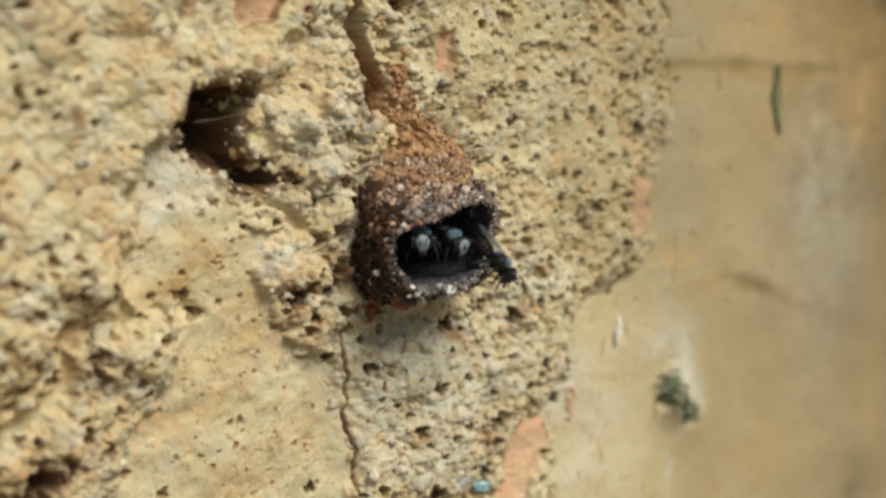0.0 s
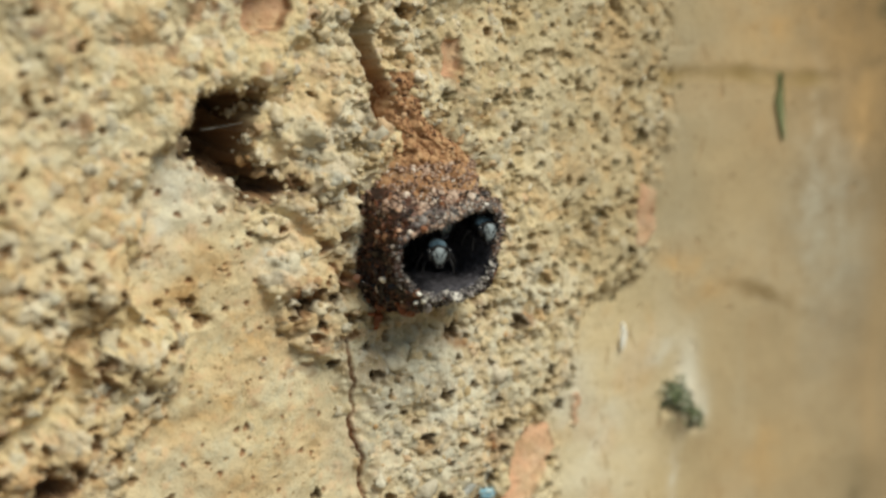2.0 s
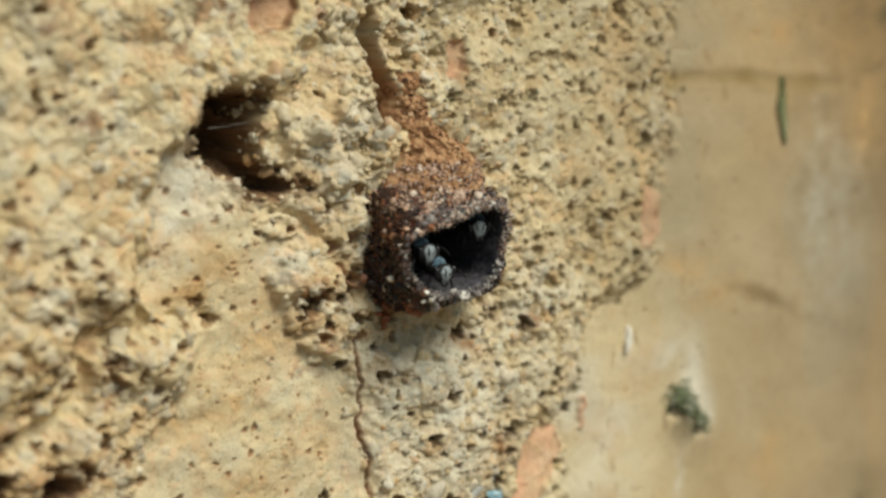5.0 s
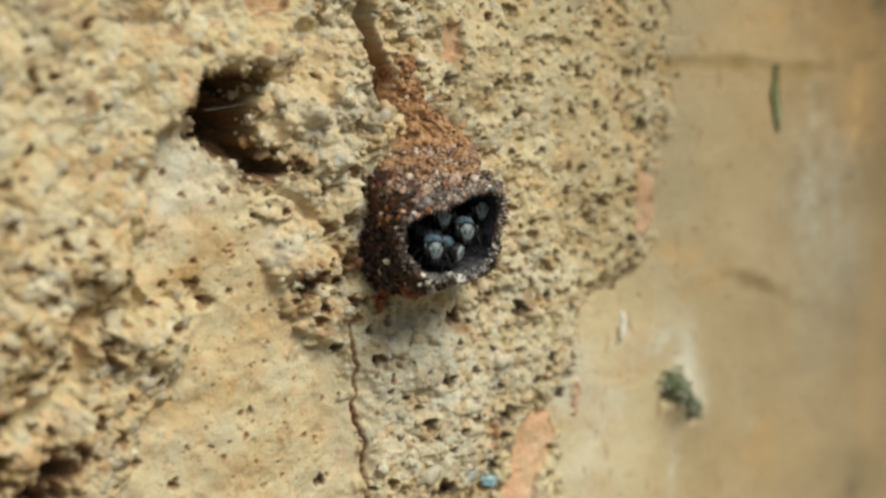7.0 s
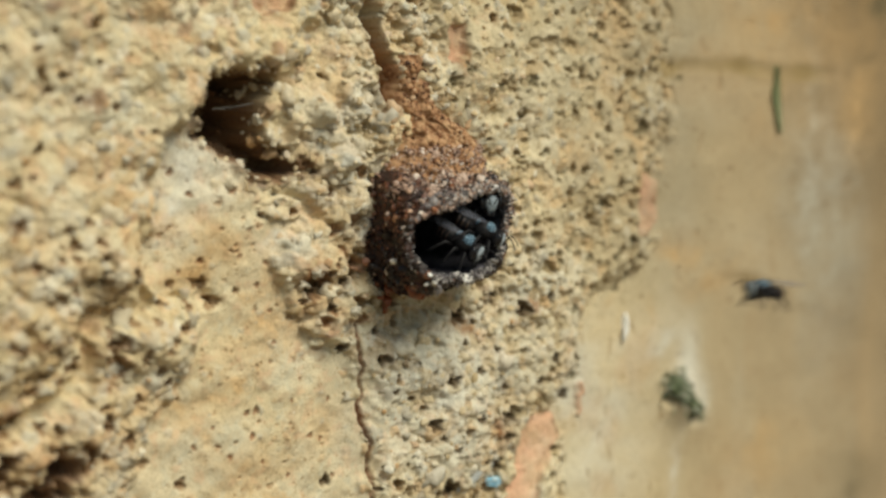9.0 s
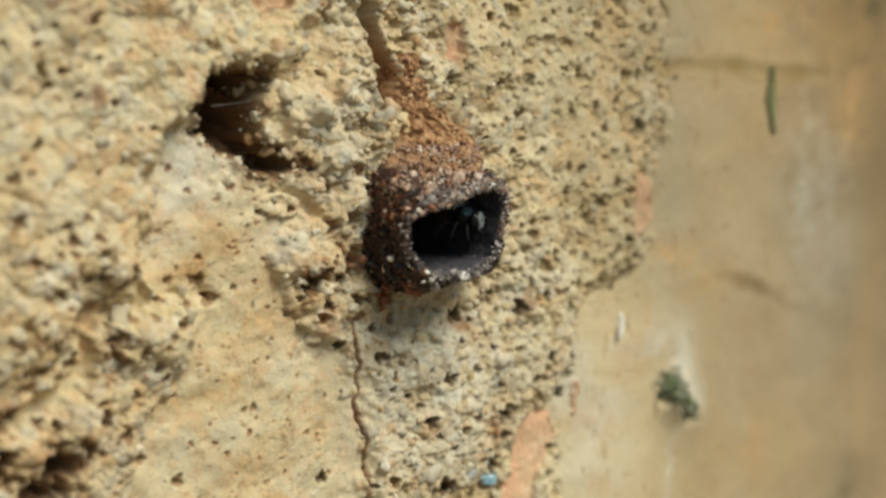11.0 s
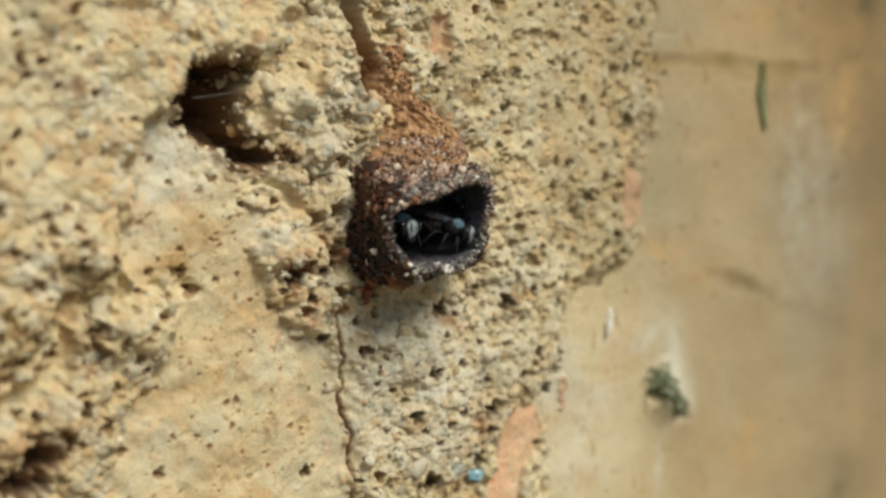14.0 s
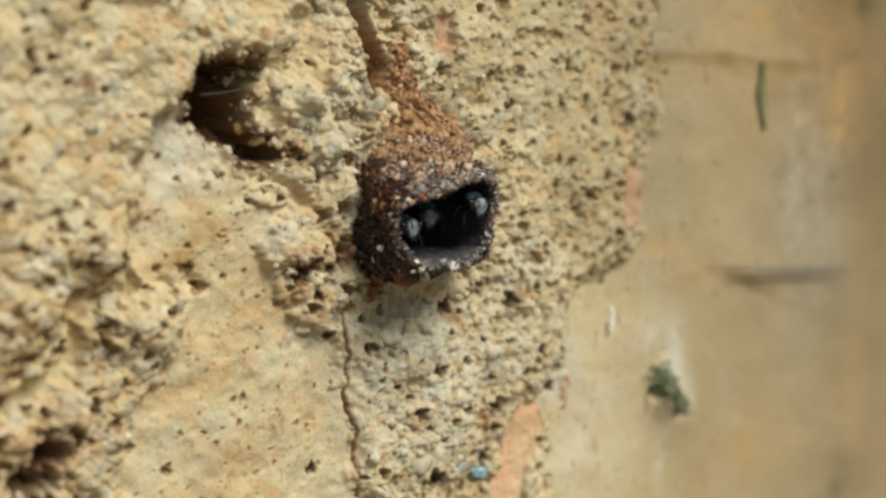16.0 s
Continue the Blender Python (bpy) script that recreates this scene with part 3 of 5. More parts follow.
def noise_node(nodes, links, per_metre, detail=4.0, rough=0.6):
    where, n = nodes.new("ShaderNodeTexCoord"), nodes.new("ShaderNodeTexNoise")
    n.inputs["Scale"].default_value, n.inputs["Detail"].default_value, n.inputs["Roughness"].default_value = per_metre, detail, rough
    links.new(where.outputs["Object"], n.inputs["Vector"])
    return n


def ramp(nodes, links, source, stops):
    r = nodes.new("ShaderNodeValToRGB")
    links.new(source, r.inputs["Fac"])
    while len(r.color_ramp.elements) < len(stops):
        r.color_ramp.elements.new(0.5)
    for e, (at, c) in zip(r.color_ramp.elements, stops):
        e.position, e.color = at, (*c, 1)
    return r.outputs["Color"]


def mixed(nodes, links, kind, share, a, b):
    m = nodes.new("ShaderNodeMix")
    m.data_type, m.blend_type = "RGBA", kind
    for socket, v in ((m.inputs["Factor"], share), (m.inputs["A"], a), (m.inputs["B"], b)):
        if isinstance(v, (int, float)):
            socket.default_value = v
        elif isinstance(v, tuple):
            socket.default_value = (*v, 1)
        else:
            links.new(v, socket)
    return m.outputs["Result"]


def bumped(nodes, links, shader, source, distance, strength=1.0):
    b = nodes.new("ShaderNodeBump")
    b.inputs["Distance"].default_value, b.inputs["Strength"].default_value = distance, strength
    links.new(source, b.inputs["Height"])
    links.new(b.outputs["Normal"], shader.inputs["Normal"])


def plaster_material():
    m, nodes, links, b = material("weathered_lime_plaster", 0.92)
    tone = nodes.new("ShaderNodeAttribute")
    tone.attribute_name = "tone"
    fine, speck = noise_node(nodes, links, 5200, 5, 0.65), noise_node(nodes, links, 1500, 4, 0.7)
    grain = ramp(nodes, links, fine.outputs["Fac"], [(0.28, (0.62, 0.58, 0.52)), (0.5, (1, 1, 1)), (0.75, (1.0, 0.97, 0.92))])
    c = mixed(nodes, links, "MULTIPLY", 0.85, tone.outputs["Color"], grain)
    dots = ramp(nodes, links, speck.outputs["Fac"], [(0.30, (0.52, 0.40, 0.26)), (0.40, (1, 1, 1)), (1.0, (1, 1, 1))])
    links.new(mixed(nodes, links, "MULTIPLY", 0.8, c, dots), b.inputs["Base Color"])
    bumped(nodes, links, b, fine.outputs["Fac"], 0.00012, 0.6)
    return m


def speckled(name, stops, per_metre, rough=0.75, lift=0.00008, by_piece=True, sheen=0.0):
    """Grainy stuff whose pieces differ in tone."""
    m, nodes, links, b = material(name, rough)
    n = noise_node(nodes, links, per_metre, 4, 0.6)
    if by_piece:
        g = nodes.new("ShaderNodeNewGeometry")
        c = ramp(nodes, links, g.outputs["Random Per Island"], stops)
        shade = ramp(nodes, links, n.outputs["Fac"], [(0.3, (0.65, 0.62, 0.58)), (0.6, (1, 1, 1))])
        c = mixed(nodes, links, "MULTIPLY", 0.8, c, shade)
    else:
        c = ramp(nodes, links, n.outputs["Fac"], stops)
    links.new(c, b.inputs["Base Color"])
    bumped(nodes, links, b, n.outputs["Fac"], lift, 0.7)
    if sheen:
        b.inputs["Sheen Weight"].default_value = sheen
    return m


def by_object(name, stops, rough):
    """A mineral whose separate pieces differ in tone."""
    m, nodes, links, b = material(name, rough)
    info = nodes.new("ShaderNodeObjectInfo")
    n = noise_node(nodes, links, 1500, 4, 0.6)
    c = ramp(nodes, links, info.outputs["Random"], stops)
    shade = ramp(nodes, links, n.outputs["Fac"], [(0.3, (0.6, 0.56, 0.5)), (0.6, (1, 1, 1))])
    links.new(mixed(nodes, links, "MULTIPLY", 0.9, c, shade), b.inputs["Base Color"])
    bumped(nodes, links, b, n.outputs["Fac"], 0.0001, 0.6)
    return m


PLASTER = plaster_material()
PEBBLE = by_object("mortar_pebble", [(0, (0.46, 0.42, 0.33)), (0.2, (0.56, 0.50, 0.38)), (0.5, (0.64, 0.52, 0.32)), (0.85, (0.68, 0.63, 0.5)), (1.0, (0.55, 0.34, 0.17))], 0.8)
CRUMB = by_object("resin_lump", [(0, (0.02, 0.011, 0.008)), (0.4, (0.06, 0.024, 0.014)), (0.68, (0.18, 0.065, 0.03)), (0.85, (0.34, 0.145, 0.065)), (0.96, (0.40, 0.26, 0.17)), (1.0, (0.5, 0.4, 0.32))], 0.5)
# Darker lumps for the tube's lower left, its shade put into the colour.
DARK_CRUMB = by_object("shade_darkened_resin_lump", [(0, (0.008, 0.005, 0.004)), (0.6, (0.03, 0.013, 0.008)), (0.85, (0.1, 0.036, 0.018)), (0.95, (0.3, 0.12, 0.05)), (1.0, (0.72, 0.68, 0.6))], 0.4)
SAND = speckled("sand_grain_mineral", [(0, (0.44, 0.33, 0.17)), (0.3, (0.58, 0.45, 0.26)), (0.55, (0.64, 0.54, 0.36)), (0.8, (0.66, 0.60, 0.46)), (0.93, (0.56, 0.34, 0.15)), (1.0, (0.36, 0.31, 0.22))], 3000)
RESIN = speckled("dark_plant_resin", [(0, (0.012, 0.006, 0.004)), (0.4, (0.045, 0.017, 0.01)), (0.65, (0.13, 0.048, 0.024)), (0.85, (0.27, 0.11, 0.055)), (0.96, (0.42, 0.24, 0.15)), (1.0, (0.8, 0.75, 0.67))], 420, 0.4)
ORANGE_RESIN = speckled("orange_brown_resin", [(0, (0.04, 0.014, 0.007)), (0.4, (0.17, 0.055, 0.022)), (0.75, (0.36, 0.14, 0.06)), (0.93, (0.5, 0.27, 0.15)), (1.0, (0.75, 0.6, 0.48))], 420, 0.45)
# Black-brown resin that also carries the shade of the tube's lower side.
DARK_RESIN = speckled("shade_darkened_resin", [(0, (0.008, 0.005, 0.004)), (0.5, (0.025, 0.012, 0.008)), (0.8, (0.05, 0.018, 0.01)), (0.94, (0.17, 0.055, 0.022)), (0.98, (0.34, 0.16, 0.08)), (1.0, (0.7, 0.65, 0.58))], 420, 0.32)
RED_RESIN = speckled("red_resin", [(0.3, (0.04, 0.01, 0.004)), (0.5, (0.18, 0.045, 0.012)), (0.7, (0.36, 0.11, 0.03))], 900, 0.35, 0.0001, False)
RESIN_BASE = speckled("resin_crust", [(0.3, (0.014, 0.008, 0.006)), (0.5, (0.05, 0.022, 0.014)), (0.7, (0.15, 0.062, 0.033))], 900, 0.5, 0.0002, False)
CLAY = speckled("rusty_clay", [(0.3, (0.12, 0.05, 0.02)), (0.46, (0.36, 0.19, 0.088)), (0.7, (0.51, 0.325, 0.17))], 1100, 0.9, 0.0003, False)
CLAY_BITS = speckled("rusty_clay_crumbs", [(0, (0.05, 0.022, 0.012)), (0.15, (0.14, 0.06, 0.028)), (0.45, (0.32, 0.15, 0.065)), (0.85, (0.48, 0.27, 0.125)), (1.0, (0.58, 0.42, 0.27))], 3000, 0.9)
LINING = speckled("grey_resin_lining", [(0.3, (0.03, 0.029, 0.033)), (0.55, (0.085, 0.08, 0.092)), (0.75, (0.2, 0.19, 0.21))], 2200, 0.55, 0.0002, False)
DUST = speckled("dusty_resin", [(0, (0.07, 0.04, 0.03)), (0.2, (0.24, 0.14, 0.095)), (0.55, (0.44, 0.295, 0.215)), (0.9, (0.58, 0.45, 0.355)), (1.0, (0.76, 0.69, 0.6))], 900, 0.7)
GREY_BITS = speckled("grey_rim_wax", [(0, (0.03, 0.024, 0.022)), (0.3, (0.13, 0.112, 0.11)), (0.65, (0.29, 0.262, 0.25)), (0.88, (0.48, 0.45, 0.41)), (1.0, (0.8, 0.77, 0.7))], 3000, 0.6)
GREY_CRUST = speckled("grey_rim_crust", [(0.3, (0.02, 0.017, 0.016)), (0.5, (0.075, 0.063, 0.06)), (0.7, (0.2, 0.18, 0.17))], 1100, 0.6, 0.0002, False)
MOSS = speckled("moss", [(0, (0.03, 0.035, 0.014)), (0.35, (0.09, 0.115, 0.045)), (0.6, (0.19, 0.225, 0.12)), (0.8, (0.4, 0.41, 0.3)), (1.0, (0.55, 0.53, 0.42))], 2500, 0.9)
LEAF = speckled("dry_green_leaf", [(0.3, (0.11, 0.13, 0.05)), (0.55, (0.2, 0.22, 0.1)), (0.8, (0.34, 0.34, 0.18))], 900, 0.6, 0.0001, False)
BLUE = speckled("faded_blue_paint", [(0.3, (0.12, 0.3, 0.42)), (0.5, (0.24, 0.46, 0.58)), (0.7, (0.62, 0.7, 0.68))], 1200, 0.6, 0.0001, False)
STONE = speckled("grey_stone_chip", [(0.3, (0.2, 0.2, 0.18)), (0.55, (0.36, 0.36, 0.33)), (0.8, (0.52, 0.52, 0.48))], 1300, 0.8, 0.0001, False)
WHITE = speckled("white_paint", [(0.3, (0.7, 0.68, 0.6)), (0.7, (0.85, 0.83, 0.77))], 1500, 0.6, 0.00005, False)
SOIL = speckled("dry_soil", [(0.3, (0.1, 0.07, 0.04)), (0.6, (0.2, 0.15, 0.09)), (0.8, (0.28, 0.22, 0.14))], 30, 0.95, 0.004, False)
SHELL = speckled("black_bee_shell", [(0.3, (0.006, 0.006, 0.007)), (0.7, (0.022, 0.02, 0.02))], 4000, 0.45, 0.00003, False)
FUR = speckled("grey_bee_down", [(0.3, (0.11, 0.135, 0.155)), (0.5, (0.22, 0.26, 0.28)), (0.7, (0.36, 0.41, 0.425))], 3600, 0.85, 0.00006, False, 0.3)
# Grey down; its blue is the sky's reflection put into the colour.
SKY_SHEEN_FUR = speckled("bee_down_with_sky_sheen", [(0.3, (0.02, 0.038, 0.055)), (0.55, (0.08, 0.14, 0.185)), (0.75, (0.24, 0.35, 0.42))], 5200, 0.7, 0.00006, False, 0.3)
for shiny in (SHELL, SKY_SHEEN_FUR):
    shiny.node_tree.nodes["Principled BSDF"].inputs["Specular IOR Level"].default_value = 0.12
EYE = material("bee_eye", 0.18, Base_Color=(0.012, 0.012, 0.014, 1))[0]
BAND = speckled("brown_bee_band", [(0.3, (0.03, 0.015, 0.008)), (0.7, (0.10, 0.05, 0.03))], 4000, 0.4, 0.00003, False)
WING = material("bee_wing", 0.2, Base_Color=(0.14, 0.145, 0.17, 1), Alpha=0.16)[0]


# ---- building ----
def part(name, bm, look_of, parent=None, label="", kind=""):
    """One mesh, drawn in millimetres, as an object under a thing or a part."""
    bmesh.ops.scale(bm, vec=(MM, MM, MM), verts=bm.verts)
    data = bpy.data.meshes.new(name)
    bm.to_mesh(data)
    bm.free()
    data.materials.append(look_of)
    data.shade_smooth()
    ob = new(name, data)
    ob.parent = parent
    return tagged(ob, label, kind=kind)


def ball(bm, centre, radii, turn=None, detail=3):
    m = Matrix.Translation(centre) @ (turn or Matrix.Identity(4)) @ Matrix.Diagonal((*radii, 1))
    return bmesh.ops.create_icosphere(bm, subdivisions=detail, radius=1, matrix=m)["verts"]


def rod(bm, places, radii, sides=8):
    """A tapered rod through places."""
    rings = []
    for n, (p, r) in enumerate(zip(places, radii)):
        a, b = Vector(places[max(n - 1, 0)]), Vector(places[min(n + 1, len(places) - 1)])
        q = (b - a).to_track_quat("Z", "Y")
        rings.append([bm.verts.new(Vector(p) + q @ Vector((r * math.cos(k * math.tau / sides), r * math.sin(k * math.tau / sides), 0))) for k in range(sides)])
    for low, high in zip(rings, rings[1:]):
        for k in range(sides):
            bm.faces.new((low[k], low[(k + 1) % sides], high[(k + 1) % sides], high[k]))
    bm.faces.new(rings[0][::-1])
    bm.faces.new(rings[-1])


def unit_pebble(seed, detail=1, rough=0.3):
    """Vertices and faces of a knobbly stone of radius about one."""
    bm = bmesh.new()
    bmesh.ops.create_icosphere(bm, subdivisions=detail, radius=1)
    for v in bm.verts:
        v.co *= 1 + rough * noise.noise(v.co * 1.3 + Vector((seed * 7.7, 0, 0))) + 0.5 * rough * noise.noise(v.co * 2.9 + Vector((0, seed * 3.1, 0)))
    bm.verts.index_update()
    out = np.array([v.co for v in bm.verts]), np.array([[v.index for v in f.verts] for f in bm.faces])
    bm.free()
    return out


PEBBLE_SHAPES = [unit_pebble(n, 1, 0.55) for n in range(10)]


def joined_grains(name, places, sizes, look_of, parent, label="", squash=0.5, kind="stuff", smooth=False):
    """Many loose grains as one mesh; places in millimetres."""
    local = np.random.default_rng(len(places))
    verts, faces, start = [], [], 0
    for p, s in zip(places, sizes):
        v, f = PEBBLE_SHAPES[local.integers(10)]
        q = np.array(Euler(local.uniform(0, 6.28, 3)).to_matrix())
        verts.append((v * local.uniform(squash, 1.25, 3)) @ q.T * s + p)
        faces.append(f + start)
        start += len(v)
    data = bpy.data.meshes.new(name)
    data.from_pydata((np.concatenate(verts) * MM).tolist(), [], np.concatenate(faces).tolist())
    data.materials.append(look_of)
    if smooth:
        data.shade_smooth()
    ob = new(name, data)
    ob.parent = parent
    return tagged(ob, label, kind=kind)


# ---- the wall ----
def build_wall():
    rows, cols = X.shape
    front = np.stack([X, -height, Z], -1).reshape(-1, 3) * MM
    a = (np.arange(rows - 1)[:, None] * cols + np.arange(cols - 1)).reshape(-1)
    middle_x, middle_z = (X[:-1, :-1] + X[1:, 1:]).reshape(-1) / 2, (Z[:-1, :-1] + Z[1:, 1:]).reshape(-1) / 2
    ax, az = middle_x - NEST[0] + 0.05, middle_z - NEST[1] + 0.1
    far_off = np.hypot(ax, az) + 1e-6
    c, d = ax / far_off, az / far_off
    low = np.where(d > 0, 4.1, 3.3 + 1.3 * np.maximum(0, -c) ** 0.7)
    keep = far_off > 0.1 + 1 / ((np.abs(c) / 4.4) ** 6 + (np.abs(d) / low) ** 6) ** (1 / 6)
    faces = np.stack([a, a + 1, a + cols + 1, a + cols], 1)[keep]
    ring = np.concatenate([np.arange(cols), np.arange(1, rows) * cols + cols - 1, (rows - 1) * cols + np.arange(cols - 2, -1, -1), np.arange(rows - 2, 0, -1) * cols])
    back = front[ring] * (1, 0, 1) + (0, 0.2, 0)
    n = len(front)
    k = np.arange(len(ring))
    sides = np.stack([ring[k], n + k, n + (k + 1) % len(ring), ring[(k + 1) % len(ring)]], 1)
    data = bpy.data.meshes.new("wall_front")
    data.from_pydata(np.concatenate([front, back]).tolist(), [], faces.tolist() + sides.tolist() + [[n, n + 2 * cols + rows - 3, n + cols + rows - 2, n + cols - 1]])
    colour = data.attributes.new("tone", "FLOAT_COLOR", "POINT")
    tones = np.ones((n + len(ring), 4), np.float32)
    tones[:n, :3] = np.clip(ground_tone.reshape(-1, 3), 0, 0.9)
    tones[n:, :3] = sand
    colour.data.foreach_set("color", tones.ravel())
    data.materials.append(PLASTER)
    data.shade_smooth()
    return tagged(new("wall_front", data), "weathered beige lime plaster wall, crumbling and pitted", "wall", kind="structure")


wall = build_wall()

# Unseen ground, added to bounce light up onto the wall.
ground_mesh = bmesh.new()
bmesh.ops.create_grid(ground_mesh, x_segments=40, y_segments=40, size=400000, matrix=Matrix.Translation((0, 0, -1150)))
tagged(part("ground", ground_mesh, SOIL), "unseen dry brown soil added below to bounce light", "ground", kind="structure")


# ---- the nest's entrance ----
MOUTH = [(-5.39, 0.12), (-5.13, 1.18), (-4.08, 1.76), (-1.41, 2.46), (1.32, 3.4), (3.0, 3.52), (3.74, 2.58), (3.59, 0.78), (3.0, -0.91), (2.4, -2.2), (0.45, -3.0), (-2.28, -3.15), (-4.16, -2.5), (-5.21, -1.14)]


def mouth(angle):
    """Reach of the opening in each direction: a slanting teardrop with straight sides."""
    c, d = math.cos(angle), math.sin(angle)
    for (ax, az), (bx, bz) in zip(MOUTH, MOUTH[1:] + MOUTH[:1]):
        ex, ez = bx - ax, bz - az
        cross = c * ez - d * ex
        if abs(cross) > 1e-9:
            r, t = (ax * ez - az * ex) / cross, (ax * d - az * c) / cross
            if r > 0 and -1e-6 <= t <= 1 + 1e-6:
                return r
    return 4.0


def block(angle):
    """Reach of the tube's squarish root, which sags on one side."""
    c, d = math.cos(angle), math.sin(angle)
    low = 4.1 if d > 0 else 3.3 + 1.3 * max(0, -c) ** 0.7
    return 1 / ((abs(c) / 4.4) ** 6 + (abs(d) / low) ** 6) ** (1 / 6)


def nest_ring(y, grow, round_off, drift=(0, 0), rough=0.0, seed=0, count=120):
    """A ring of the tube at depth y; round_off blends the mouth's outline toward a circle."""
    places = []
    for k in range(count):
        a = k / count * math.tau
        r = mouth(a) * (1 - round_off) + block(a) * round_off + grow * (0.7 - (0.25 * math.cos(a) - 0.2 * math.sin(a)) * (1 - round_off))
        r += rough * noise.fractal(Vector((3 * math.cos(a), 3 * math.sin(a), y * 0.9 + seed)), 1.0, 2.0, 3)
        lip = y - 0.5 * max(0, -math.sin(a)) * min(1, max(0, -y - 4))
        places.append((NEST[0] + 0.3 + drift[0] + r * math.cos(a), lip, NEST[1] + drift[1] + r * math.sin(a)))
    return places


def skin(rings, close=False):
    bm = bmesh.new()
    made = [[bm.verts.new(p) for p in ring] for ring in rings]
    for low, high in zip(made, made[1:]):
        for k in range(len(low)):
            bm.faces.new((low[k], low[(k + 1) % len(low)], high[(k + 1) % len(low)], high[k]))
    if close:
        bm.faces.new(made[-1])
    return bm


def build_nest():
    nest = tagged(new("nest_entrance"), "red-brown resin entrance tube of a stingless bee nest", "bee nest")
    depths = np.linspace(1.5, -6.3, 30)
    outer = []
    for y in depths:
        t = (1.5 - y) / 7.8
        outer.append(nest_ring(y, 0.7 - 0.2 * t ** 3 + 0.3 * math.sin(t * 2.6) * (1 - t), min(1, 1.6 * (1 - t) ** 0.55), (-0.35 * (1 - t), -0.1 * (1 - t)), 0.45))
        # A square upper shoulder.
        for k, (x, d, z) in enumerate(outer[-1]):
            push = 0.9 * math.exp(-((k / 120 * math.tau - 2.4) / 0.35) ** 2) * math.sin(math.pi * min(1, t * 0.97)) ** 0.6
            outer[-1][k] = (x - 0.75 * push, d, z + 0.66 * push)
    part("tube", skin(outer), RESIN_BASE, nest, "crusted dark resin tube")
    lip = [nest_ring(-6.3, 0.5, 0.0, (0, 0), 0.35), nest_ring(-6.55, 0.38, 0.0, (0, 0), 0.35), nest_ring(-6.6, 0.18, 0.0, (0, 0), 0.3), nest_ring(-6.4, 0.02, 0.0, (0, 0), 0.2)]
    part("rim", skin(lip), RESIN_BASE, nest, "grey gritty rim")
    inner = [nest_ring(-6.4, 0.02, 0.0, (0, 0), 0.2)] + [nest_ring(y, -0.05 - 0.11 * min(n, 8), min(0.11 * n, 0.9), (0, 0), 0.25, 3) for n, y in enumerate(np.linspace(-6.0, 16, 24))]
    part("lining", skin(inner, True), LINING, nest, "smooth dark grey inner wall")
    local = np.random.default_rng(5)
    places, sizes, bits, bit_sizes = [], [], [], []
    shells = np.array(outer + [lip[1], lip[2]])
    reach = np.linalg.norm(np.diff(shells, axis=0), axis=2) * (0.3 + np.linalg.norm(shells[:-1] - np.roll(shells[:-1], 1, axis=1), axis=2))
    reach[:4] = 0
    picked = local.choice(reach.size, 9000, p=(reach / reach.sum()).ravel())
    for spot, t in zip(picked, local.uniform(size=9000)):
        i, k = divmod(int(spot), 120)
        p = shells[i, k] * (1 - t) + shells[i + 1, k] * t
        clump = noise.noise(Vector(p) * 1.15) + 0.5 * noise.noise(Vector(p) * 2.6)
        if clump < 0.0 and local.uniform() < 0.85:
            continue
        if p[0] - NEST[0] > 3.1 and p[1] < -4.5 and local.uniform() < 0.6:
            continue
        out = np.array((p[0] - NEST[0], 0, p[2] - NEST[1]))
        places.append(p + out / np.linalg.norm(out) * 0.3 * max(0, clump) + local.normal(0, 0.1, 3))
        sizes.append(0.065 + 0.085 * local.exponential())
    for _ in range(2600):
        k = int(local.normal(270, 42) if local.uniform() < 0.5 else local.normal(75, 30)) / 3 % 120
        k = int(k)
        n, t = local.integers(0, 3), local.uniform()
        p = np.array(lip[n][k]) * (1 - t) + np.array(lip[n + 1][k]) * t + local.normal(0, 0.16, 3)
        bits.append(p)
        bit_sizes.append(0.03 + 0.045 * local.exponential())
    shapes = []
    for n in range(16):
        v, f = unit_pebble(40 + n, 1, 0.45)
        data = bpy.data.meshes.new("resin_crumb")
        data.from_pydata((v * MM).tolist(), [], f.tolist())
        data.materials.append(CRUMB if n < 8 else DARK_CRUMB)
        shapes.append(data)
    for _ in range(260):
        i, k = divmod(int(local.choice(picked)), 120)
        p = shells[i, k] * 0.5 + shells[i + 1, k] * 0.5
        # Lumps low on the left take the shade-darkened material.
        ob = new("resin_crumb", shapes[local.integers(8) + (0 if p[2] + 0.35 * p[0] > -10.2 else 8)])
        ob.parent = nest
        ob.matrix_basis = Matrix.LocRotScale(Vector(p) * MM, Euler(local.uniform(0, 6.28, 3)), Vector(local.uniform(0.6, 1.3, 3)) * (0.16 + min(0.09 * local.exponential(), 0.3)))
    # Dusty above, darker below: the lower side's shade is in the crumbs' colour.
    zones = collections.defaultdict(list)
    for n, p in enumerate(places):
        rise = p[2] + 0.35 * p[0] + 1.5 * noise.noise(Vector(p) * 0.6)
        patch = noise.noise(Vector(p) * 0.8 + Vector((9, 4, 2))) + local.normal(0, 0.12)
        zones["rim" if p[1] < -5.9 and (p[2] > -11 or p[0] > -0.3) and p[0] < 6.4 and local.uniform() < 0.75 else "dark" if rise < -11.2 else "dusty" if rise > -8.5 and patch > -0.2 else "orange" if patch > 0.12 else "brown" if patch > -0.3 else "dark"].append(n)
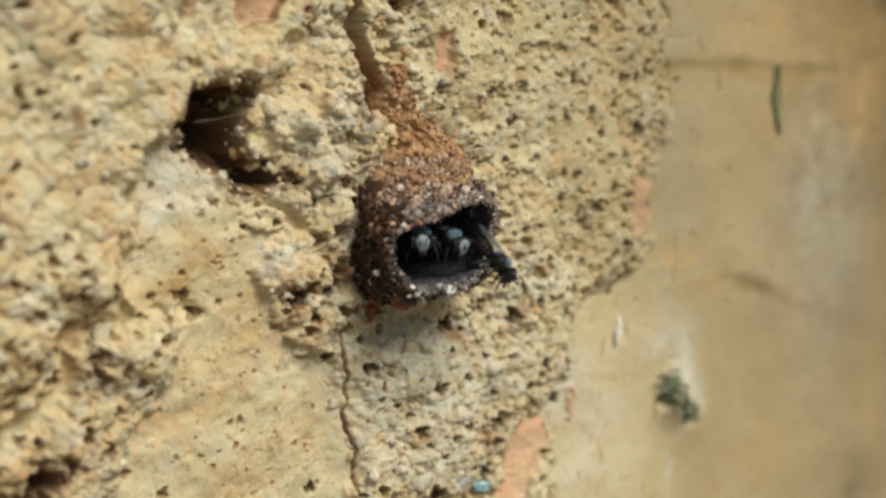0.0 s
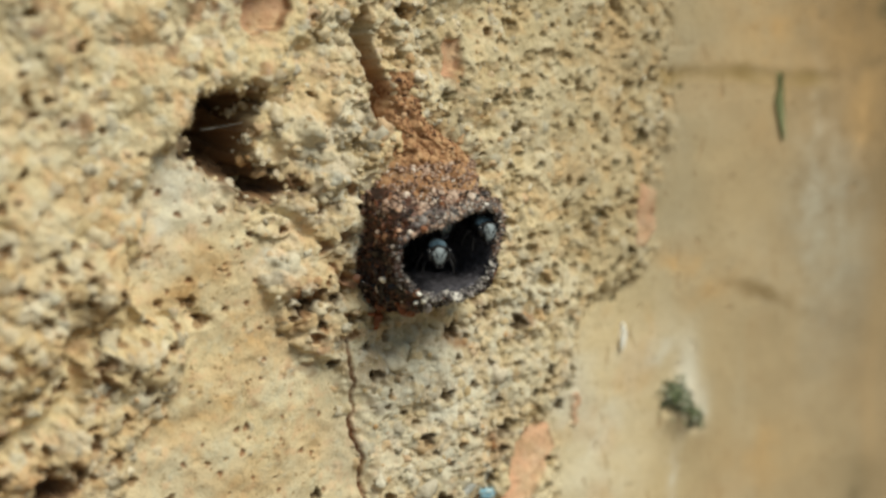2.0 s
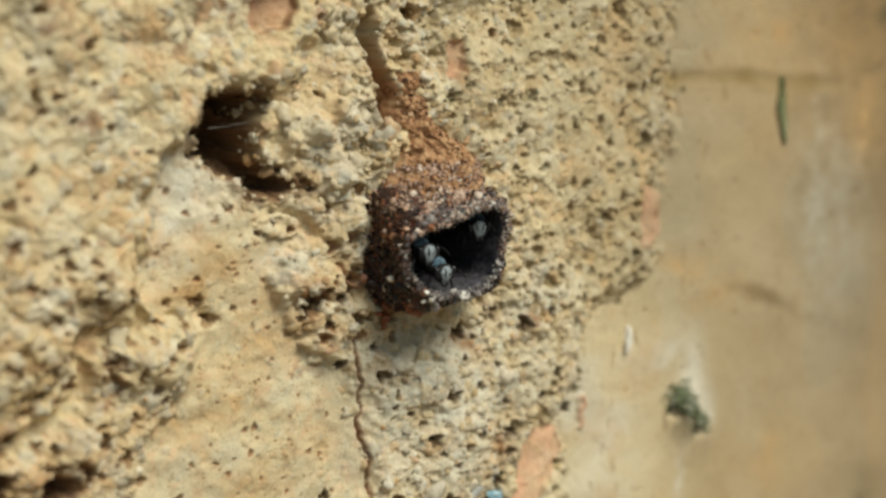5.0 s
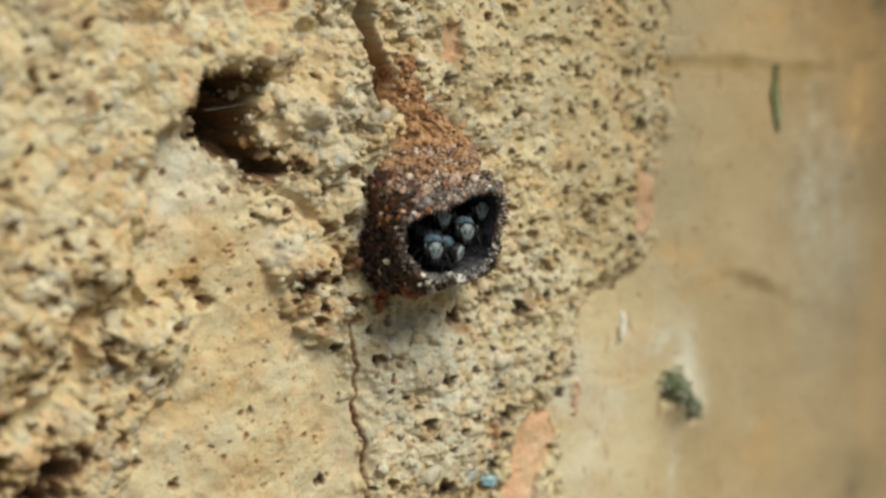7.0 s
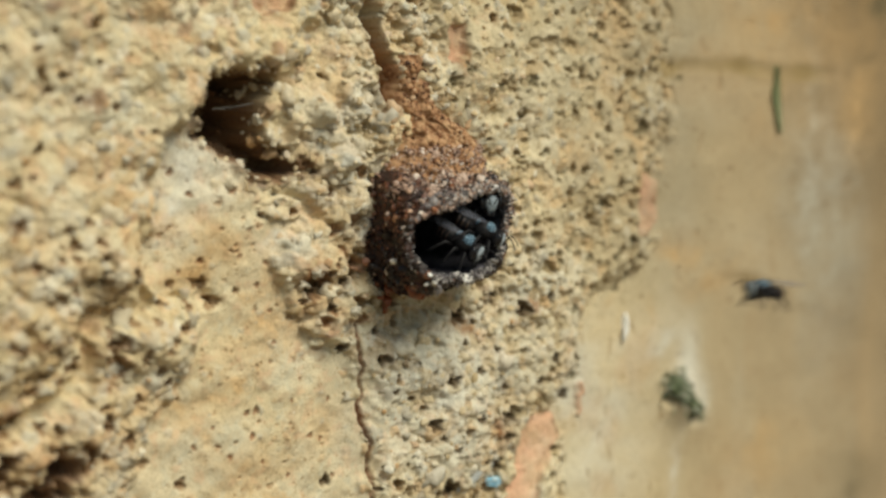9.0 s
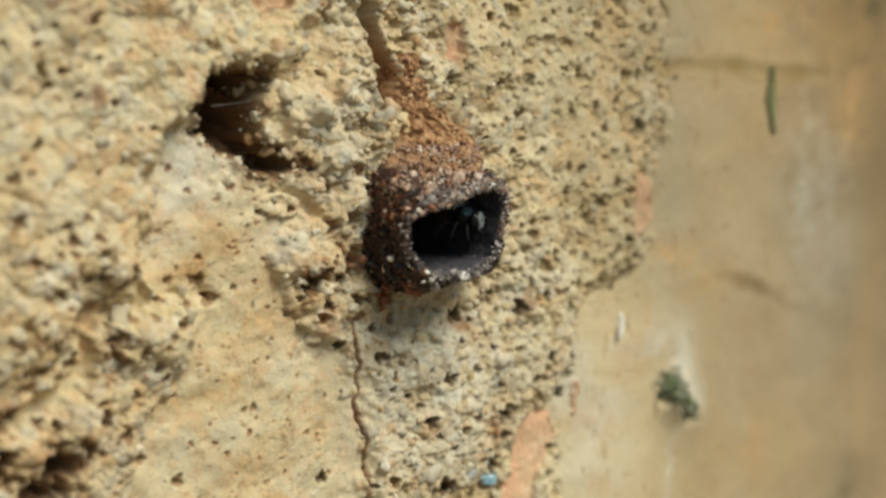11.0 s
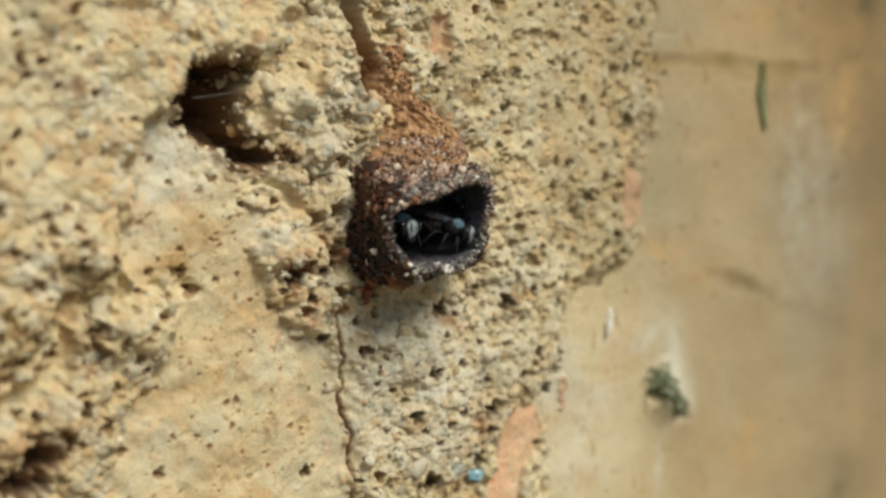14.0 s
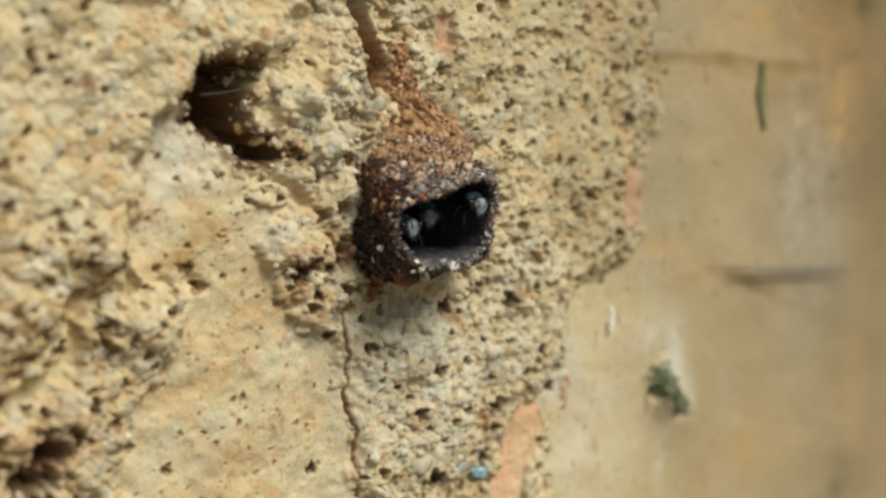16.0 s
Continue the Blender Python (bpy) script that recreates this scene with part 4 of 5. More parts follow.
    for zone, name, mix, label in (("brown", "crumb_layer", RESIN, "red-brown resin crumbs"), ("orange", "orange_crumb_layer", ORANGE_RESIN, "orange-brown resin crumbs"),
                                   ("rim", "rim_crumb_layer", GREY_BITS, "pale grey crumbs of the rim"), ("dusty", "dusty_crumb_layer", DUST, "grey-brown dusty resin crumbs"), ("dark", "dark_crumb_layer", DARK_RESIN, "black-brown resin crumbs, darkened for the shaded lower side")):
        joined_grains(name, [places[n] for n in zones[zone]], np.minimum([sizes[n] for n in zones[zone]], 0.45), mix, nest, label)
    joined_grains("rim_crust", bits, np.minimum(bit_sizes, 0.32), GREY_BITS, nest, "pale grey wax crumbs")
    # Rusty clay that runs down the wall onto the tube.
    bm = bmesh.new()
    rings = []
    for n in range(80):
        t = n / 79
        z = 2.7 - 10.3 * t
        edge = [float(np.interp(-z, (-2.7, -0.3, 1.6, 3.5, 4.7, 5.9, 7.2), ends)) for ends in ((1.2, 1.0, 0.9, 0.8, 0.3, -0.3, -0.8), (3.7, 4.4, 5.2, 8.0, 9.2, 9.3, 9.0))]
        half, centre = (edge[1] - edge[0]) / 2, (edge[1] + edge[0]) / 2
        bulge = 1.5 + 3.4 * t ** 2.2
        rings.append([bm.verts.new((centre + half * c + 0.25 * noise.noise(Vector((c * 2, z * 0.8, 1))), 0.9 - (bulge + 0.9) * math.sqrt(max(0, 1 - c ** 4)) + 0.6 * noise.fractal(Vector((c * half * 0.9, z * 0.9, 4)), 0.8, 2, 5), z))
                      for c in np.linspace(-1, 1, 70)])
    for low, high in zip(rings, rings[1:]):
        for k in range(69):
            bm.faces.new((low[k], high[k], high[k + 1], low[k + 1]))
    crumbs = [np.array(rings[local.integers(4, 80)][local.integers(6, 64)].co) for _ in range(1300)]
    low = [np.array(rings[local.integers(56, 80)][local.integers(2, 68)].co) + local.normal(0, 0.12, 3) for _ in range(1100)]
    joined_grains("dusty_crust", low, np.minimum(0.05 + 0.06 * local.exponential(1, 1100), 0.3), DUST, nest, "grey-brown dusty resin crumbs")
    upper = [p + local.normal(0, 0.1, 3) for p in places if p[2] > -9.0 + 1.5 * noise.noise(Vector(p) * 0.5) and p[1] < -3.4 + local.normal(0, 1.2)][:1000]
    for _ in range(1300):
        k, n, t = int(local.normal(80, 38) / 3) % 120, local.integers(0, 3), local.uniform()
        upper.append(np.array(lip[n][k]) * (1 - t) + np.array(lip[n + 1][k]) * t + local.normal(0, 0.16, 3))
    joined_grains("pale_dust", upper, np.minimum(0.035 + 0.045 * local.exponential(1, len(upper)), 0.22), DUST, nest, "pale grey dust on the tube's upper face")
    part("neck", bm, CLAY, nest, "rusty orange-brown clay neck")
    joined_grains("clay_crust", crumbs, np.minimum(0.035 + 0.04 * local.exponential(1, 1300), 0.22), CLAY_BITS, nest, "loose rusty crumbs")
    # Reddish resin under the tube and running from its root down the wall.
    for n in range(22):
        bm = bmesh.new()
        t = n % 11 / 10
        low = Vector((0.3 + 2.2 * t, -4.4 + 0.8 * t, -15.55 - 0.3 * math.sin(3 * t))) if n < 11 else Vector((-0.75 + 0.95 * t, min(-0.7, -2.2 + 1.5 * t, -float(at_grid(height, -0.75 + 0.95 * t, -15.4 - 2.5 * t)) - 0.1), -15.4 - 2.5 * t))
        for v in ball(bm, low + Vector(local.normal(0, 0.16, 3)), local.uniform(0.3, 0.6, 3) * (1 if n < 11 else 0.75 - 0.35 * t), None, 2):
            v.co += 0.22 * noise.noise_vector(v.co * 1.9)
        part("resin_drip", bm, RED_RESIN, nest, "translucent reddish resin drip")
    # Pale crumbs stuck on the flank and under the rim.
    for x, y, z, size in ((-1.55, -4.6, -12.96, 0.28), (0.08, -7.0, -13.9, 0.24), (0.7, -6.8, -14.55, 0.24), (0.2, -6.4, -14.7, 0.17), (-0.9, -5.7, -7.5, 0.22), (-1.1, -6.1, -9.0, 0.22), (1.1, -6.9, -14.3, 0.16)):
        bm = bmesh.new()
        for v in ball(bm, (x, y, z), (size, size, size * 0.8), None, 2):
            v.co += 0.5 * size * noise.noise_vector(v.co * 3.5)
        part("pale_crumb", bm, WHITE if z < -10 else ORANGE_RESIN, nest, "pale crumb stuck in the resin")
    # Sticky dark bristles along the outer lip.
    for _ in range(26):
        a = local.uniform(-1.1, 0.9)
        k = int(a / math.tau * 120) % 120
        p = Vector(lip[1][k])
        way = Vector((math.cos(a), local.uniform(-0.9, 0.2), math.sin(a))).normalized()
        bm = bmesh.new()
        size = local.uniform(0.25, 0.7)
        rod(bm, [p - way * 0.2, p + way * size * 0.5, p + way * size + Vector(local.normal(0, 0.08, 3))], [0.07, 0.05, 0.02], 6)
        part("bristle", bm, SHELL, nest)
    return nest


build_nest()


# ---- bees ----
def build_bee():
    """A small black stingless bee; its head's centre is the origin and it faces -y."""
    bee = tagged(new("bee"), "small black stingless bee with a grey downy face", "bee", "bees of the nest")
    bm = bmesh.new()
    for v in ball(bm, (0, 0, 0), (0.84, 0.46, 0.74)):
        v.co.x *= 1 - 0.22 * max(0, -v.co.z / 0.74)
    head = part("head", bm, SHELL, bee)
    bm = bmesh.new()
    for v in ball(bm, (0, -0.16, -0.03), (0.62, 0.36, 0.69)):
        v.co.x *= 1 - 0.42 * max(0, (0.15 - v.co.z) / 0.8)
        v.co.y += 0.07 * math.exp(-(v.co.x / 0.1) ** 2) * max(0, 0.5 - v.co.z) - 0.015 * noise.noise(v.co * 5)
    part("face", bm, FUR, head, "grey downy face")
    for side in (-1, 1):
        bm = bmesh.new()
        ball(bm, (0.66 * side, -0.08, 0.08), (0.22, 0.32, 0.5), Matrix.Rotation(radians(12 * side), 4, "Y"))
        part("eye", bm, EYE, head, "glossy black eye")
        bm = bmesh.new()
        rod(bm, [(0.12 * side, -0.5, 0.0), (0.3 * side, -0.62, 0.4), (0.42 * side, -0.66, 0.62), (0.62 * side, -0.95, 0.55), (0.8 * side, -1.3, 0.3), (0.88 * side, -1.5, 0.1)],
            [0.035, 0.035, 0.04, 0.042, 0.042, 0.03], 7)
        part("antenna", bm, SHELL, head)
        bm = bmesh.new()
        rod(bm, [(0.28 * side, -0.25, -0.6), (0.12 * side, -0.42, -0.78), (0.02 * side, -0.44, -0.86)], [0.1, 0.09, 0.04], 7)
        part("mandible", bm, SHELL, head)
    bm = bmesh.new()
    ball(bm, (0, 1.1, 0.12), (0.76, 0.82, 0.72))
    thorax = part("thorax", bm, SHELL, bee)
    bm = bmesh.new()
    for v in ball(bm, (0, 0.86, 0.42), (0.66, 0.5, 0.46)):
        v.co += 0.04 * v.normal * noise.noise(v.co * 7)
    part("collar", bm, SKY_SHEEN_FUR, thorax, "grey downy collar with the sky's blue sheen in its colour")
    bm = bmesh.new()
    ball(bm, (0, 1.72, 0.42), (0.42, 0.2, 0.28))
    part("scutellum", bm, SKY_SHEEN_FUR, thorax)
    bm = bmesh.new()
    for v in ball(bm, (0, 2.6, -0.05), (0.64, 0.9, 0.55)):
        v.co.x *= 1 + 0.035 * math.sin(v.co.y * 14)
        v.co.z *= 1 + 0.035 * math.sin(v.co.y * 14)
    rod(bm, [(0, 1.7, 0), (0, 2.1, 0)], [0.25, 0.22])
    abdomen = part("abdomen", bm, SHELL, bee)
    for n in range(3):
        bm = bmesh.new()
        y, s = 2.3 + 0.36 * n, math.sqrt(1 - ((0.36 * n - 0.3) / 0.9) ** 2)
        bmesh.ops.create_cone(bm, segments=24, radius1=0.66 * s, radius2=0.64 * s, depth=0.1, matrix=Matrix.Translation((0, y, -0.05)) @ Matrix.Diagonal((1, 1, 0.82, 1)) @ Matrix.Rotation(radians(90), 4, "X"))
        part("band", bm, BAND, abdomen)
    for side in (-1, 1):
        for y, reach, back in ((0.6, 0.9, -0.55), (1.1, 1.15, 0.15), (1.6, 1.2, 1.0)):
            bm = bmesh.new()
            rod(bm, [(0.4 * side, y, -0.35), (reach * 0.85 * side, y + back * 0.4, -0.25), (reach * 1.15 * side, y + back * 0.75, -0.85), (reach * 1.2 * side, y + back, -1.25), (reach * 1.3 * side, y + back * 1.15, -1.4)],
                [0.13, 0.12, 0.13 if back > 0.5 else 0.09, 0.07, 0.035], 7)
            part("leg", bm, SHELL, bee)
        for length, width, lift in ((3.4, 0.62, 0.08), (2.4, 0.42, 0.0)):
            bm = bmesh.new()
            rim = []
            for k in range(20):
                a = k / 20 * math.tau
                u = 0.5 - 0.5 * math.cos(a)
                rim.append((u * length, width * math.sin(a) * (0.35 + 0.65 * u) * 0.75))
            for thick in (0.015, -0.015):
                bm.faces.new([bm.verts.new(Matrix.Rotation(radians(90 - 16 * side), 3, "Z") @ Vector((u, v, thick + lift + 0.6 * v * side)) + Vector((0.4 * side, 1.1, 0.72))) for u, v in rim])
            part("wing", bm, WING, bee, "smoky translucent wing")
    return bee


first_bee = build_bee()
for piece in first_bee.children_recursive:
    piece.data.transform(Matrix.Scale(1.12, 4))
bees = [first_bee] + [copy_thing(first_bee, Matrix.Identity(4)) for _ in range(7)]


# ---- small things on the wall ----
def surface(x, z):
    return -float(at_grid(height, x, z))


def build_leaf():
    bm = bmesh.new()
    rim = [(-0.15, 3.0), (0.2, 2.8), (0.4, 1.0), (0.5, -0.8), (0.72, -2.6), (0.68, -3.6), (0.42, -3.0), (0.0, -1.6), (-0.5, 0.0), (-0.48, 0.6), (-0.2, 1.6)]
    faces = [[bm.verts.new((46.7 + u, surface(46.7 + u, -2.1 + v) - d, -2.1 + v)) for u, v in rim] for d in (0.05, 0.4)]
    bm.faces.new(faces[0])
    bm.faces.new(faces[1][::-1])
    for k in range(len(rim)):
        j = (k + 1) % len(rim)
        bm.faces.new((faces[0][k], faces[0][j], faces[1][j], faces[1][k]))
    tagged(part("leaf_fragment", bm, LEAF), "narrow dull green leaf scrap stuck to smooth plaster", "leaf")


build_leaf()

moss = tagged(new("moss_tuft"), "small grey-green moss tuft on a plaster lump", "moss")
local = np.random.default_rng(9)
spots = [(34.2 + local.normal(0, 0.7), -29.0 + local.normal(0, 0.7)) for _ in range(420)] + [(36.4 + local.normal(0, 0.6), -31.4 + local.normal(0, 0.4)) for _ in range(120)]
joined_grains("tuft", [np.array((x, surface(x, z) - local.uniform(0, 0.5), z)) for x, z in spots], local.uniform(0.07, 0.26, len(spots)), MOSS, moss)


def chip(name, x, z, size, look_of, label, category, turn=0, seed=1):
    v, f = unit_pebble(seed, 2, 0.6)
    data = bpy.data.meshes.new(name)
    q = np.array(Euler((0, radians(turn), 0)).to_matrix())
    data.from_pydata(((v * size @ q.T + (x, surface(x, z) - size[1] * 0.6, z)) * MM).tolist(), [], f.tolist())
    data.materials.append(look_of)
    return tagged(new(name, data), label, category)


chip("paint_fleck", 27.5, -22.5, (0.3, 0.4, 1.25), WHITE, "thin white paint fleck on the smooth plaster", "paint fleck", 8, 3)
chip("paint_chip", 11.4, -33.7, (0.85, 0.3, 0.42), BLUE, "faded pale blue paint chip among the grit", "paint chip", 10, 4)
chip("stone_chip", 8.7, -32.9, (1.4, 0.35, 0.45), STONE, "flat grey stone chip bedded in mortar", "stone", -25, 5)
chip("stone_chip", 11.0, -32.0, (0.35, 0.35, 0.9), STONE, "upright grey stone splinter bedded in mortar", "stone", 10, 6)

strand = bmesh.new()
rod(strand, [(-14.2 + 4.4 * t / 6, 0.6 + 0.4 * math.sin(t / 6 * math.pi), -1.1 + 0.5 * t / 6 - 0.12 * math.sin(t / 6 * math.pi)) for t in range(7)], [0.022] * 7, 6)
tagged(part("silk_strand", strand, STONE), "thin pale silk strand across the hollow", "silk strand")

# ---- pebbles and sand of the mortar ----
pebble_meshes = []
for n in range(12):
    v, f = unit_pebble(20 + n, 2, 0.95)
    data = bpy.data.meshes.new("pebble")
    data.from_pydata((v * MM).tolist(), [], f.tolist())
    data.shade_smooth()
    pebble_meshes.append(data)


for data in pebble_meshes:
    data.materials.append(PEBBLE)


def pebble(x, z, r):
    ob = new("pebble", pebble_meshes[rng.integers(12)])
    ob.parent = wall
    ob.matrix_basis = Matrix.LocRotScale((x * MM, (surface(x, z) + 0.5 * r) * MM, z * MM), Euler(rng.uniform(0, 6.28, 3)), Vector(rng.uniform(0.75, 1.2, 3)) * r)


for x, z, r in ((-0.2, -2.4, 1.0), (-3.2, 1.5, 0.7), (-3.9, 7.1, 0.8), (-9.3, -5.6, 0.8), (-13.1, -6.6, 0.7), (-8.4, -0.4, 0.9), (-23.2, -19.7, 0.9), (-22.4, -16.0, 0.8), (-2.4, -24.4, 0.6)):
    pebble(x, z, r)
made = 0
while made < 150:
    x, z = rng.uniform(-30, 15), rng.uniform(-38, 9)
    if at_grid(to_bare, x, z) > 0.3 and np.hypot(x - NEST[0], z - NEST[1]) > 6.2 and at_grid(cave, x, z) > 0.6 and at_grid(brick, x, z) > 0.8 and at_grid(near_crack, x, z) > 0.8 and at_grid(groove, x, z) > 1.3 and (abs(x - 3) < 9 or rng.uniform() < 0.4):
        pebble(x, z, 0.3 + min(0.15 * rng.exponential(), 0.6))
        made += 1

sand_places, sand_sizes = [], []
while len(sand_places) < 1500:
    x, z = rng.uniform(-33, 33), rng.uniform(-40, 11)
    if at_grid(to_bare, x, z) > 0.05 and at_grid(nest_gap, x, z) > 1.1 and at_grid(cave, x, z) > 0 and at_grid(groove, x, z) > 1.0 and at_grid(brick, x, z) > 0.3 and at_grid(near_crack, x, z) > 0.4 and rng.uniform() < 0.1 + 0.9 * at_grid(mid, x, z):
        sand_places.append(np.array((x, surface(x, z) + 0.04, z)))
        sand_sizes.append(min(0.1 + 0.09 * rng.exponential(), 0.42) * (0.85 if x > 14 else 1.0))
slope = np.hypot(*np.gradient(height, line_z, line_x))
made = 0
while made < 250:
    x, z = rng.uniform(-18, -4), rng.uniform(-9, 4)
    if at_grid(slope, x, z) > 1.6 and -0.5 < at_grid(cave, x, z) < 1.2:
        sand_places.append(np.array((x, surface(x, z), z)))
        sand_sizes.append(0.12 + 0.1 * rng.exponential())
        made += 1
joined_grains("sand", sand_places, sand_sizes, SAND, wall, "coarse sand grains of the mortar")


